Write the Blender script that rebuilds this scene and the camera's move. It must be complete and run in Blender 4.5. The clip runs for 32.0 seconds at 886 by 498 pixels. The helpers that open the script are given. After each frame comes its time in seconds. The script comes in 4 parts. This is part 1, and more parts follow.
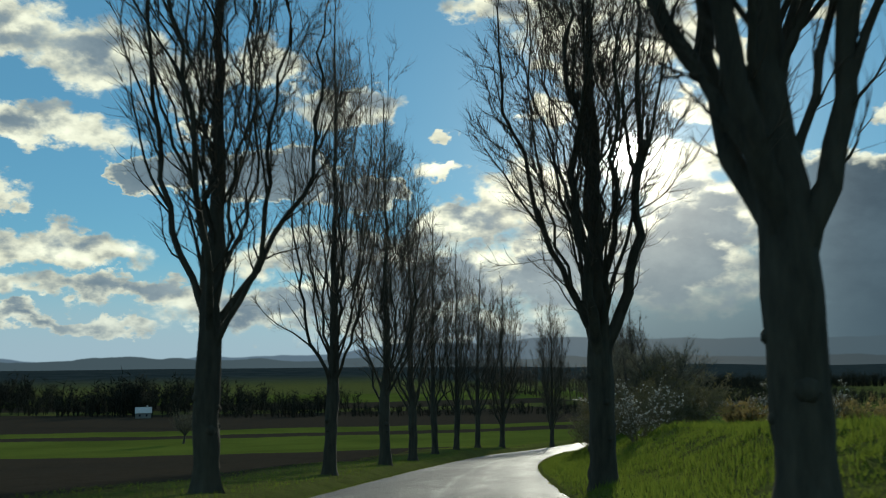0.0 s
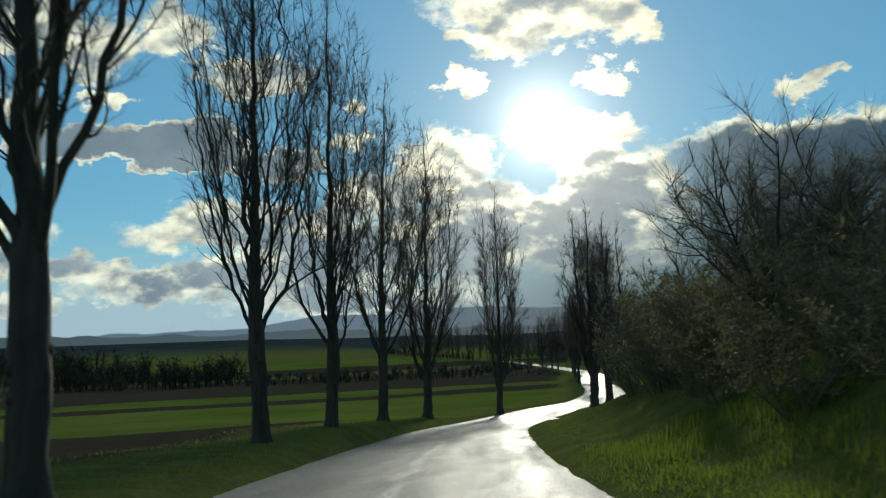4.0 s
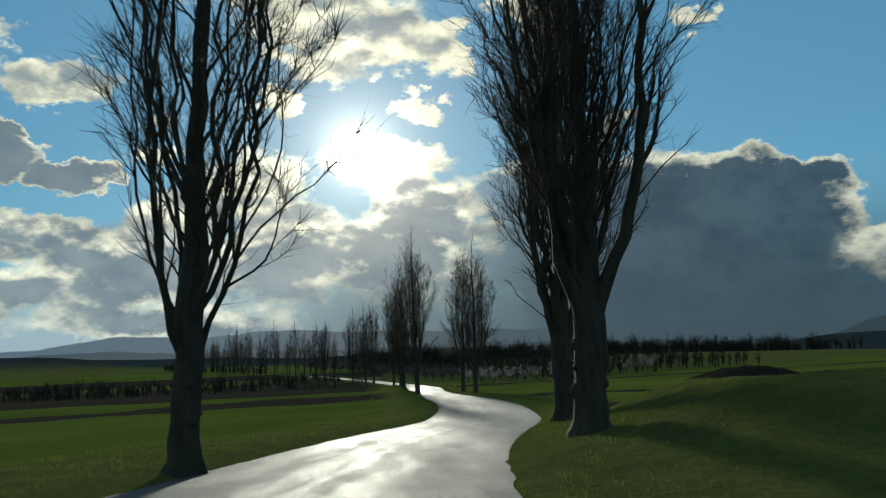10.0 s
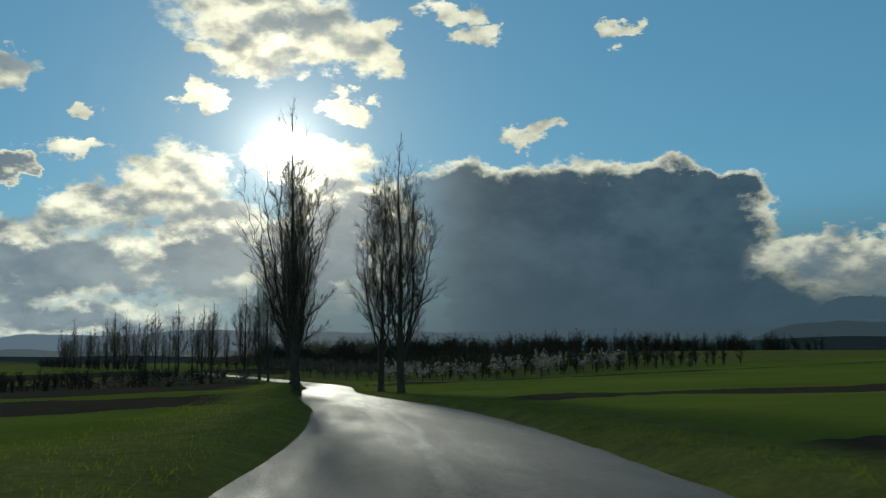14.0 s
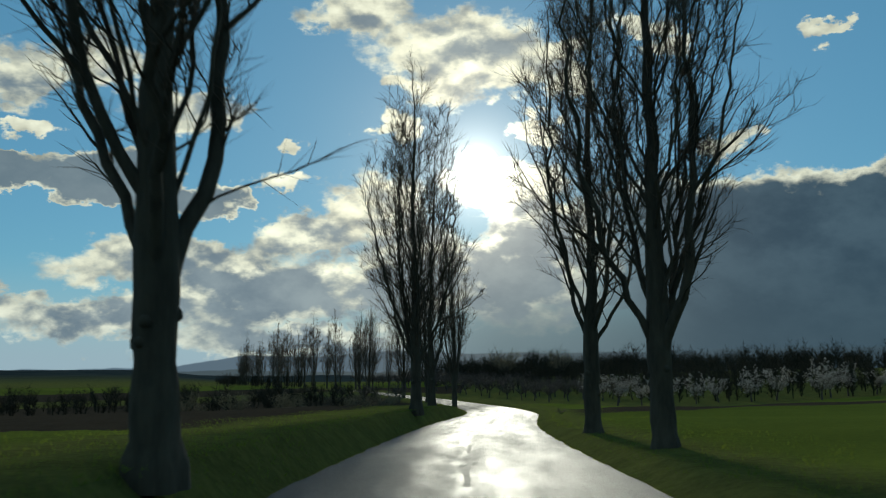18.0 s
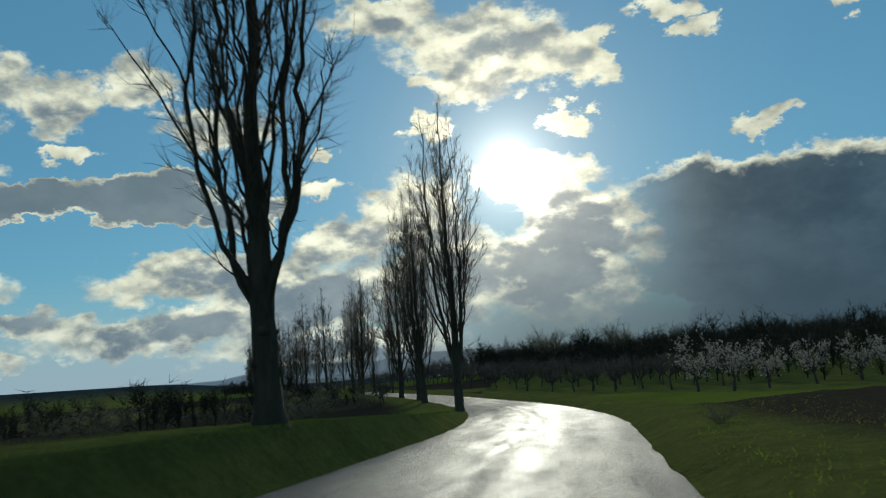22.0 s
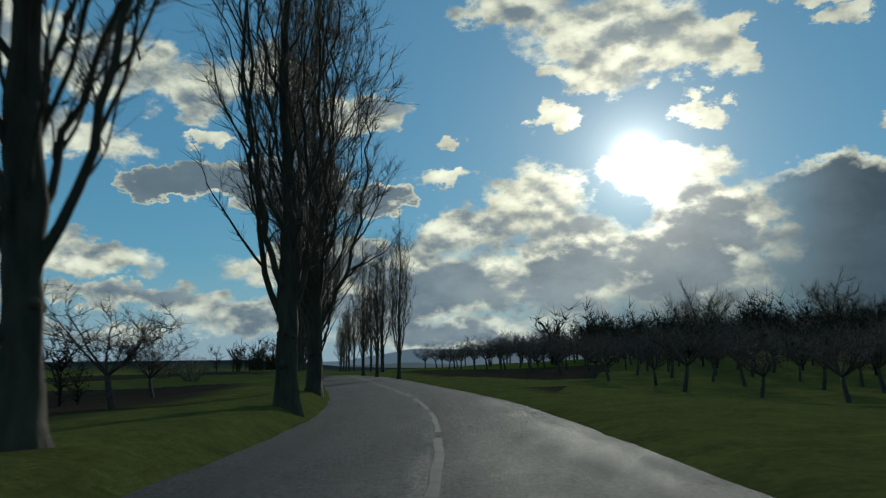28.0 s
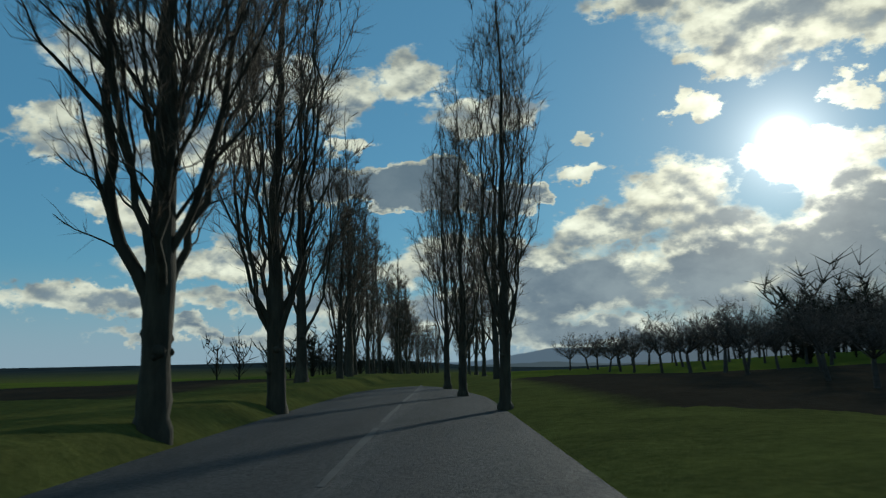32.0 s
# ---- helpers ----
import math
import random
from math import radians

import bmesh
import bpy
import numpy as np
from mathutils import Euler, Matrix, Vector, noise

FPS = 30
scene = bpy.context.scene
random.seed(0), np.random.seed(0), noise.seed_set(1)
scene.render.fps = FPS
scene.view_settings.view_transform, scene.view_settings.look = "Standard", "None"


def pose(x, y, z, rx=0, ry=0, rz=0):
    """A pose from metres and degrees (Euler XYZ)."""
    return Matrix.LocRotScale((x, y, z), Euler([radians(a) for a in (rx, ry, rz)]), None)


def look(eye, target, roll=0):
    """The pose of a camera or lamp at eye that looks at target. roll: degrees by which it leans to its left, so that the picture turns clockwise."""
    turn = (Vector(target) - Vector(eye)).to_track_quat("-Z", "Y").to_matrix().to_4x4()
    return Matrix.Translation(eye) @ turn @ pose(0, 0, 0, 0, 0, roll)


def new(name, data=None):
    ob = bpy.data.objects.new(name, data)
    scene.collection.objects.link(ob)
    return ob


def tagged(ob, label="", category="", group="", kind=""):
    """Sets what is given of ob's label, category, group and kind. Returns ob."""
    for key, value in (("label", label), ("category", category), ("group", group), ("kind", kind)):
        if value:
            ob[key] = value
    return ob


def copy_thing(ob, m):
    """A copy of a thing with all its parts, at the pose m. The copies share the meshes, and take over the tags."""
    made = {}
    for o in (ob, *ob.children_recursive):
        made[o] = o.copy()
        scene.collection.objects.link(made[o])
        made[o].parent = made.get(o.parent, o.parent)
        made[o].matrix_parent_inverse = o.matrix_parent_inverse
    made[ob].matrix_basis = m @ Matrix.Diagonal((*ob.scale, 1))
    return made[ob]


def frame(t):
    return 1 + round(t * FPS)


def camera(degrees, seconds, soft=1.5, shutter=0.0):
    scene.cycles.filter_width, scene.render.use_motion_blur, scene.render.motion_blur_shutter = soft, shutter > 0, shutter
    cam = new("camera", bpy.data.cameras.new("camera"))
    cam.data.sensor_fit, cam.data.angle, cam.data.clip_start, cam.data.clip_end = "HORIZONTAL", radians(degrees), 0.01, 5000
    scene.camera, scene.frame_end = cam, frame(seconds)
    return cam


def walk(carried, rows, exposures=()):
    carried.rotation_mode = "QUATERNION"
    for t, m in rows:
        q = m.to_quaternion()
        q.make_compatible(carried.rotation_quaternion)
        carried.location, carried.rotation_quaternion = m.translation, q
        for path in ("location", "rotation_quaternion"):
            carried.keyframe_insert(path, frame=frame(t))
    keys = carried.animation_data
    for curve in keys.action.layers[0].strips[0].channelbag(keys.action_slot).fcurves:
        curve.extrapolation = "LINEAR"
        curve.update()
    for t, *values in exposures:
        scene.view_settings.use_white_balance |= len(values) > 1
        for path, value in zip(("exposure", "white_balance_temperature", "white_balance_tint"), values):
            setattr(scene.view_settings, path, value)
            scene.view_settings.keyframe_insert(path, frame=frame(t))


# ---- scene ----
FOCAL = 1500.0  # lens, in units of a picture 1568 wide
cam = camera(2 * math.degrees(math.atan(784 / FOCAL)), 32.0, soft=1.2, shutter=0.25)


def eye_pose(x, y, z, yaw, pitch, lean):
    return pose(x, y, z, 0, 0, yaw) @ pose(0, 0, 0, 90 + pitch) @ pose(0, 0, 0, 0, 0, lean)


# seconds, place, yaw to the left, pitch up, lean
PATH = [
    (0, 0.00, 0.00, -0.00, 12.70, 7.87, -0.52),
    (1, -1.94, 10.61, -0.89, 12.75, 6.39, -0.76),
    (2, -3.69, 20.86, -1.87, 11.15, 5.32, -1.04),
    (3, -5.22, 31.08, -2.86, 9.60, 5.09, -1.16),
    (3.5, -6.14, 36.22, -3.34, 8.38, 5.73, -1.46),
    (5.5, -8.42, 56.72, -5.22, 4.79, 5.81, -2.74),
    (6, -8.78, 62.14, -5.72, 4.91, 5.74, -3.12),
    (7, -9.50, 73.14, -6.66, 1.48, 5.17, -2.83),
    (8, -9.63, 84.01, -7.55, -3.80, 8.99, -2.49),
    (9, -9.43, 94.88, -8.41, -5.51, 7.09, -2.15),
    (10, -8.73, 105.83, -9.27, -5.73, 7.09, -1.47),
    (10.5, -8.49, 111.22, -9.64, -6.92, 9.29, -1.15),
    (11, -7.98, 116.58, -9.96, -8.92, 8.57, -0.51),
    (11.5, -7.44, 121.98, -10.21, -11.95, 8.35, 0.24),
    (12, -6.74, 127.35, -10.42, -13.42, 7.67, 0.67),
    (12.5, -5.85, 132.65, -10.65, -15.30, 7.94, 0.02),
    (13, -4.93, 137.93, -10.89, -14.72, 9.01, -0.39),
    (14, -3.27, 148.43, -11.32, -10.84, 7.17, -0.70),
    (14.5, -2.58, 153.72, -11.52, -8.22, 8.19, -1.00),
    (15, -1.91, 159.05, -11.72, -3.54, 9.05, -1.07),
    (15.5, -1.23, 164.45, -11.90, -1.61, 9.10, -1.20),
    (17.5, 1.23, 187.37, -12.31, 0.51, 9.52, -0.22),
    (18, 1.41, 192.90, -12.46, 2.29, 8.69, -0.48),
    (18.5, 1.49, 198.43, -12.63, 2.62, 8.80, -0.51),
    (19, 1.83, 203.88, -12.80, 4.09, 7.95, -0.38),
    (19.5, 2.05, 209.31, -12.96, 3.91, 8.01, -0.79),
    (20, 2.28, 214.69, -13.12, 4.84, 7.43, -1.20),
    (20.5, 2.39, 220.03, -13.27, 4.63, 8.95, -2.09),
    (21, 2.58, 225.37, -13.42, 4.82, 9.08, -2.41),
    (21.5, 2.80, 230.77, -13.55, 4.64, 8.67, -3.40),
    (22, 3.09, 236.20, -13.66, 4.85, 8.68, -3.93),
    (22.5, 3.44, 241.61, -13.74, 4.64, 8.56, -4.41),
    (23, 3.84, 247.01, -13.83, 4.90, 8.28, -4.41),
    (24, 4.64, 257.79, -14.13, 4.62, 8.11, -3.46),
    (24.5, 5.10, 263.18, -14.26, 4.02, 8.23, -3.06),
    (26.5, 3.34, 284.47, -14.56, 7.08, 8.12, -1.71),
    (27, 2.78, 289.81, -14.64, 9.82, 8.30, -1.11),
    (27.5, 2.20, 295.15, -14.73, 11.49, 8.09, -0.55),
    (28, 1.46, 300.47, -14.81, 13.28, 8.30, -0.75),
    (28.5, 0.54, 305.74, -14.87, 13.67, 8.19, -0.57),
    (29, -0.44, 310.99, -14.90, 14.93, 8.64, -0.81),
    (29.5, -1.73, 316.12, -14.92, 14.95, 8.56, -1.48),
    (30, -3.14, 321.15, -14.91, 15.68, 8.52, -1.11),
    (30.5, -4.61, 326.12, -14.83, 16.94, 8.45, -1.99),
    (31, -6.12, 331.01, -14.70, 19.12, 8.62, -1.23),
    (31.5, -7.81, 335.77, -14.53, 20.30, 9.22, -2.46),
    (32, -9.38, 340.53, -14.33, 22.60, 8.41, -1.20),
]
walk(cam, [(t, eye_pose(*p)) for t, *p in PATH], exposures=[
    (0, 0.42, 6200, 0.0), (2, 0.55, 6250, 0.0), (3.5, 0.5, 6250, 0.0), (6, 0.45, 6250, 0.0), (9, 0.33, 6250, 0.0), (14, 0.22, 6250, 0.0),
    (20, 0.26, 6200, 0.0), (24, 0.08, 6150, 0.0), (27, 0.0, 6000, 0.0), (32, 0.06, 5950, 0.0)])


# ---- world, sun ----
SUN_EL = 13.9
sun_way = Vector((0, math.cos(radians(SUN_EL)), math.sin(radians(SUN_EL))))
sun_data = bpy.data.lights.new("sun", "SUN")
sun_data.energy, sun_data.angle, sun_data.color = 2.0, radians(3.0), (1.0, 0.92, 0.78)
sun = new("sun", sun_data)
sun.matrix_world = look(sun_way * 100, (0, 0, 0))

# clouds: azimuth from the sun's, elevation, half width, half height, in degrees, and how thick they are
BANKS = [
    (11.5, 8.8, 4.6, 4.4, 0.3), (17.0, 8.2, 9.0, 5.0, 0.9), (25.0, 8.0, 7.5, 4.6, 1.0), (27.5, 10.2, 4.6, 1.9, 1.0), (24.5, 3.0, 13.0, 3.4, 0.9), (38.0, 2.6, 8.0, 1.1, 0.8),
    (-24.6, 12.6, 5.6, 1.7, 0.3), (-18.6, 11.4, 2.6, 1.3, 0.2), (-31.5, 12.6, 3.6, 1.2, 0.1), (-22.0, 13.9, 2.2, 1.0, 0.1),
]
PUFFS_AHEAD = [
    (-1.0, 21.6, 6.6, 2.7, 0.45), (-8.0, 24.4, 5.2, 1.5, 0.3), (3.6, 20.3, 3.6, 2.0, 0.2), (-3.6, 19.5, 3.0, 1.4, 0.0), (6.9, 20.9, 1.8, 1.5, 0.1), (11.4, 22.9, 2.5, 1.0, 0.1), (13.6, 21.2, 1.7, 1.0, 0.0),
    (-5.1, 16.8, 1.9, 0.9, 0.0), (5.6, 16.7, 1.9, 0.95, 0.0), (16.4, 14.9, 1.9, 0.8, 0.0), (22.8, 20.8, 1.3, 0.8, 0.0), (-11.9, 15.4, 1.3, 0.7, 0.0), (-14.0, 12.7, 2.2, 0.7, 0.0),
    (2.4, 12.6, 4.6, 1.8, 0.2), (0.6, 13.6, 3.4, 1.4, 0.0), (36.5, 6.0, 6.4, 1.9, 0.5), (43.0, 4.2, 6.0, 1.7, 0.5), (31.0, 6.6, 3.0, 0.9, 0.2), (5.0, 9.6, 4.6, 3.0, 0.8), (3.0, 6.4, 6.5, 3.6, 1.2),
]
PUFFS_LEFT = [
    (-7.0, 11.0, 4.2, 2.6, 0.35), (-11.5, 9.0, 5.0, 1.5, 0.45), (-20.0, 7.6, 7.5, 1.7, 0.5), (-13.5, 5.6, 9.0, 2.3, 0.95), (-23.0, 4.2, 9.0, 1.7, 0.7), (-4.5, 6.6, 5.0, 3.8, 0.9), (-13.0, 2.4, 9.0, 1.5, 0.8),
    (-24.6, 20.0, 2.8, 2.2, 0.3), (-19.6, 17.5, 3.4, 1.4, 0.35), (-29.5, 18.4, 3.4, 1.9, 0.4), (-35.5, 19.4, 4.2, 2.4, 0.55), (-43.0, 20.6, 5.0, 2.4, 0.6), (-38.5, 14.6, 4.6, 1.5, 0.5), (-46.5, 15.0, 3.4, 1.8, 0.4),
    (-38.0, 7.8, 7.0, 1.5, 0.4), (-33.0, 5.0, 8.0, 1.1, 0.45), (-45.0, 5.0, 8.0, 1.2, 0.5), (-38.0, 2.6, 8.0, 0.7, 0.4), (-43.0, 10.8, 4.0, 1.0, 0.3), (-29.0, 15.6, 2.0, 0.7, 0.0),
]

world = bpy.data.worlds.new("sky")
scene.world = world
world.use_nodes = True
wt = world.node_tree
wt.nodes.clear()


def wn(kind, **props):
    n = wt.nodes.new(kind)
    for k, v in props.items():
        setattr(n, k, v)
    return n


def wm(op, a, b=None, c=None, clamp=False):
    n = wn("ShaderNodeMath", operation=op, use_clamp=clamp)
    for i, v in enumerate((a, b, c)):
        if v is None:
            continue
        if isinstance(v, (int, float)):
            n.inputs[i].default_value = v
        else:
            wt.links.new(v, n.inputs[i])
    return n.outputs[0]


def wv(op, a, b=None, c=None):
    n = wn("ShaderNodeVectorMath", operation=op)
    for i, v in enumerate((a, b, c)):
        if v is None:
            continue
        if isinstance(v, tuple):
            n.inputs[i].default_value = v
        else:
            wt.links.new(v, n.inputs[i])
    return n.outputs["Value"] if op in ("LENGTH", "DOT_PRODUCT") else n.outputs[0]


def wramp(v, a, b, lo=0.0, hi=1.0):
    n = wn("ShaderNodeMapRange", interpolation_type="SMOOTHSTEP")
    wt.links.new(v, n.inputs[0])
    for i, q in zip((1, 2, 3, 4), (a, b, lo, hi)):
        n.inputs[i].default_value = q
    return n.outputs[0]


def wmix(f, a, b):
    n = wn("ShaderNodeMix", data_type="RGBA")
    wt.links.new(f, n.inputs[0])
    for i, v in ((6, a), (7, b)):
        if isinstance(v, tuple):
            n.inputs[i].default_value = (*v, 1)
        else:
            wt.links.new(v, n.inputs[i])
    return n.outputs[2]


def wnoise(vec, scale, detail, rough, out="Fac"):
    n = wn("ShaderNodeTexNoise")
    wt.links.new(vec, n.inputs["Vector"])
    n.inputs["Scale"].default_value, n.inputs["Detail"].default_value, n.inputs["Roughness"].default_value = scale, detail, rough
    return n.outputs[out]


way = wn("ShaderNodeTexCoord").outputs["Generated"]
sep = wn("ShaderNodeSeparateXYZ")
wt.links.new(way, sep.inputs[0])
az = wm("MULTIPLY", wm("ARCTAN2", sep.outputs[0], sep.outputs[1]), 57.2958)
el = wm("MULTIPLY", wm("ARCSINE", sep.outputs[2]), 57.2958)
comb = wn("ShaderNodeCombineXYZ")
wt.links.new(az, comb.inputs[0]), wt.links.new(el, comb.inputs[1])
stretched = wv("MULTIPLY", way, (1.0, 1.0, 1.6))


def wbumps(vec, scale, detail, rough):
    n = wn("ShaderNodeTexVoronoi", feature="SMOOTH_F1", normalize=True)
    wt.links.new(vec, n.inputs["Vector"])
    for key, value in (("Scale", scale), ("Detail", detail), ("Roughness", rough), ("Smoothness", 0.35)):
        n.inputs[key].default_value = value
    return n.outputs["Distance"]


def wfield(at, clouds, soft):
    """How far inside the nearest of the clouds a place is, from 1 in the middle to 0 at the edge, and the same times the thickness."""
    inside = weight = None
    for a, e, rx, ry, w in clouds:
        deep = wm("SUBTRACT", 1.0, wv("LENGTH", wv("MULTIPLY_ADD", at, (1 / rx, 1 / ry, 0.0), (-a / rx, -e / ry, 0.0))))
        inside = deep if inside is None else wm("SMOOTH_MAX", inside, deep, soft)
        if w:
            heavy = wm("MULTIPLY", deep, w)
            weight = heavy if weight is None else wm("SMOOTH_MAX", weight, heavy, 0.1)
    return inside, weight


coarse = wv("SUBTRACT", wnoise(stretched, 9.0, 4.0, 0.5, "Color"), (0.5, 0.5, 0.5))
shaggy = wv("SUBTRACT", wnoise(stretched, 32.0, 7.0, 0.62, "Color"), (0.5, 0.5, 0.5))
lumps = wbumps(stretched, 17.0, 3.0, 0.55)
mottle = wramp(wnoise(stretched, 11.0, 6.0, 0.6), 0.32, 0.7)
relief = wm("SUBTRACT", wnoise(wv("ADD", stretched, (0.0, 0.0, 0.018)), 17.0, 5.0, 0.5), wnoise(stretched, 17.0, 5.0, 0.5))

# white puffs with ragged edges
place_p = wv("MULTIPLY_ADD", shaggy, (6.0, 3.6, 0.0), wv("MULTIPLY_ADD", coarse, (8.0, 4.0, 0.0), comb.outputs[0]))
puff_in, puff_w = wfield(place_p, PUFFS_AHEAD + PUFFS_LEFT, 0.2)
puff_in = wm("ADD", puff_in, wm("MULTIPLY", wm("SUBTRACT", 0.34, lumps), 0.9))
# the rest of the sky, overhead and behind
rest = wm("SUBTRACT", wm("MULTIPLY", wnoise(stretched, 3.2, 7.0, 0.58), 3.0), 1.55)
aside = wm("MAXIMUM", wramp(wm("ABSOLUTE", az), 50, 62), wramp(el, 26, 32))
puff_in = wm("MAXIMUM", puff_in, wm("SUBTRACT", wm("MULTIPLY", rest, aside), wm("MULTIPLY", wm("SUBTRACT", 1.0, aside), 0.6)))
puff_w = wm("MAXIMUM", puff_w, wm("MULTIPLY", wm("MULTIPLY", rest, aside), 0.8))
puff_cover = wramp(puff_in, -0.04, 0.34)
puff_core = wramp(wm("ADD", wm("MULTIPLY_ADD", puff_w, 1.6, wm("MULTIPLY", relief, -2.6)), wm("MULTIPLY", wm("SUBTRACT", 0.36, lumps), 1.0)), 0.08, 0.85)

# heavy banks with a thin bright edge
place_b = wv("MULTIPLY_ADD", shaggy, (3.4, 2.4, 0.0), wv("MULTIPLY_ADD", coarse, (6.0, 3.4, 0.0), comb.outputs[0]))
bank_in, bank_w = wfield(place_b, BANKS, 0.12)
bank_in = wm("ADD", bank_in, wm("MULTIPLY", wm("SUBTRACT", 0.36, wbumps(stretched, 13.0, 4.0, 0.6)), 0.5))
bank_cover = wramp(bank_in, 0.0, 0.09)
soft_side = wm("MAXIMUM", wramp(az, 4, 13), wramp(az, -12, -6, 1.0, 0.0))
bank_cover = wm("MULTIPLY", bank_cover, soft_side)
bank_core = wramp(wm("ADD", bank_in, wm("MULTIPLY", wm("SUBTRACT", mottle, 0.5), 0.14)), 0.02, 0.24)
bank_core = wm("MAXIMUM", bank_core, wm("MULTIPLY", wramp(el, 6.5, 9.5, 1.0, 0.0), wramp(az, 30, 33, 1.0, 0.0)))

off_sun = wm("MULTIPLY", wm("ARCCOSINE", wm("MINIMUM", wv("DOT_PRODUCT", way, tuple(sun_way)), 0.999999)), 57.2958)
near_glow = wm("POWER", 2.71828, wm("MULTIPLY", off_sun, -1 / 4.5))
wide_glow = wm("POWER", 2.71828, wm("MULTIPLY", off_sun, -1 / 22.0))
disc = wm("POWER", 2.71828, wm("MULTIPLY", wm("POWER", off_sun, 2.0), -1 / 0.55))
burn = wm("POWER", 2.71828, wm("MULTIPLY", off_sun, -1 / 1.3))

air = wn("ShaderNodeTexSky", sky_type="NISHITA", sun_disc=False, sun_elevation=radians(SUN_EL), sun_rotation=0.0, altitude=300.0)
air.dust_density, air.ozone_density = 0.05, 2.0
blue = wv("ADD", wv("MULTIPLY", air.outputs[0], (0.0225, 0.031, 0.032)), (0.042, 0.122, 0.200))
low_right = wmix(wramp(az, 3, 18), (0.085, 0.13, 0.16), (0.035, 0.062, 0.085))
low = wmix(wramp(az, -14, 3), (0.27, 0.345, 0.41), low_right)
reach = wm("MULTIPLY_ADD", wramp(az, -8, 4), 4.0, 8.0)
haze = wmix(wm("MULTIPLY", wramp(wm("DIVIDE", el, reach), 0.05, 1.0, 1.0, 0.0), 0.95), blue, low)
lift = wm("MULTIPLY_ADD", relief, 2.4, 1.0)
bright = wn("ShaderNodeCombineXYZ")
for i, (base, add) in enumerate(((0.56, 0.75), (0.535, 0.62), (0.425, 0.40))):
    wt.links.new(wm("ADD", wm("MULTIPLY", wm("MULTIPLY_ADD", near_glow, add, base), lift), wm("MULTIPLY", burn, 5.0)), bright.inputs[i])
dark_side = wramp(az, 1, 15)
shade_p = wmix(mottle, (0.125, 0.165, 0.205), (0.235, 0.275, 0.30))
shade_b = wmix(dark_side, wmix(mottle, (0.115, 0.155, 0.19), (0.165, 0.205, 0.235)), wmix(mottle, (0.020, 0.045, 0.072), (0.048, 0.083, 0.115)))
low_down = wm("MULTIPLY", wramp(el, 1.0, 7.0, 1.0, 0.0), wramp(az, -14, 4, 0.35, 0.85))
edge_p = wmix(low_down, bright.outputs[0], low)
sky = wmix(puff_cover, haze, wmix(puff_core, edge_p, shade_p))
sky = wmix(bank_cover, sky, wmix(bank_core, edge_p, shade_b))
# rain haze low under the bank
sky = wmix(wm("MULTIPLY", wramp(el, 0.0, 10.0, 0.85, 0.0), wramp(az, -9, 2)), sky, low)
# hills on the horizon, drawn into the sky, distance haze in their pale colour
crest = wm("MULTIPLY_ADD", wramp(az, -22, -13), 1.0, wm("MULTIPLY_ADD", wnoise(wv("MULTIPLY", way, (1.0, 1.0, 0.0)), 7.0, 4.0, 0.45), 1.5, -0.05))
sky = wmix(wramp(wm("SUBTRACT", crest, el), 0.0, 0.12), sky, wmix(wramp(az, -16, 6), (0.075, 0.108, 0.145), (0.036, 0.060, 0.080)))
# a nearer, darker line of hills, its colour also blued for haze
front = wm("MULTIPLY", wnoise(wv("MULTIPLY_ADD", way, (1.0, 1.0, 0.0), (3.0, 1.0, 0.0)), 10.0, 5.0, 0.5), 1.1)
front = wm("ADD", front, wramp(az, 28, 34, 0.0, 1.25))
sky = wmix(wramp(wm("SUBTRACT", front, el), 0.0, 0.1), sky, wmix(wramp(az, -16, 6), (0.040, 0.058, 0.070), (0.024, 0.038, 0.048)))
glow = wn("ShaderNodeCombineXYZ")
for i, (d, n, w) in enumerate(((30.0, 0.50, 0.034), (28.0, 0.38, 0.034), (25.0, 0.25, 0.034))):
    wt.links.new(wm("ADD", wm("MULTIPLY_ADD", burn, 1.5, wm("MULTIPLY", disc, d)), wm("ADD", wm("MULTIPLY", near_glow, n), wm("MULTIPLY", wide_glow, w))), glow.inputs[i])
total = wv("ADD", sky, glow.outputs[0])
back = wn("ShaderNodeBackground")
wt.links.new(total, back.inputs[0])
wt.links.new(back.outputs[0], wn("ShaderNodeOutputWorld").inputs[0])

# ---- materials ----
def material(name, rough=0.8, spec=0.3):
    m = bpy.data.materials.new(name)
    m.use_nodes = True
    b = m.node_tree.nodes["Principled BSDF"]
    b.inputs["Roughness"].default_value, b.inputs["Specular IOR Level"].default_value = rough, spec
    return m, m.node_tree, b


def noise_of(nt, scale, detail=4.0, rough=0.55, stretch=None, coords="Object"):
    tc = nt.nodes.new("ShaderNodeTexCoord").outputs[coords]
    if stretch:
        mp = nt.nodes.new("ShaderNodeMapping")
        mp.inputs["Scale"].default_value = stretch
        nt.links.new(tc, mp.inputs[0])
        tc = mp.outputs[0]
    n = nt.nodes.new("ShaderNodeTexNoise")
    n.inputs["Scale"].default_value, n.inputs["Detail"].default_value, n.inputs["Roughness"].default_value = scale, detail, rough
    nt.links.new(tc, n.inputs["Vector"])
    return n.outputs["Fac"]


def ramp_of(nt, value, stops, constant=False):
    r = nt.nodes.new("ShaderNodeValToRGB")
    r.color_ramp.interpolation = "CONSTANT" if constant else "LINEAR"
    while len(r.color_ramp.elements) < len(stops):
        r.color_ramp.elements.new(0.5)
    for el_, (p, c) in zip(r.color_ramp.elements, stops):
        el_.position, el_.color = p, (*c, 1)
    nt.links.new(value, r.inputs[0])
    return r.outputs[0]


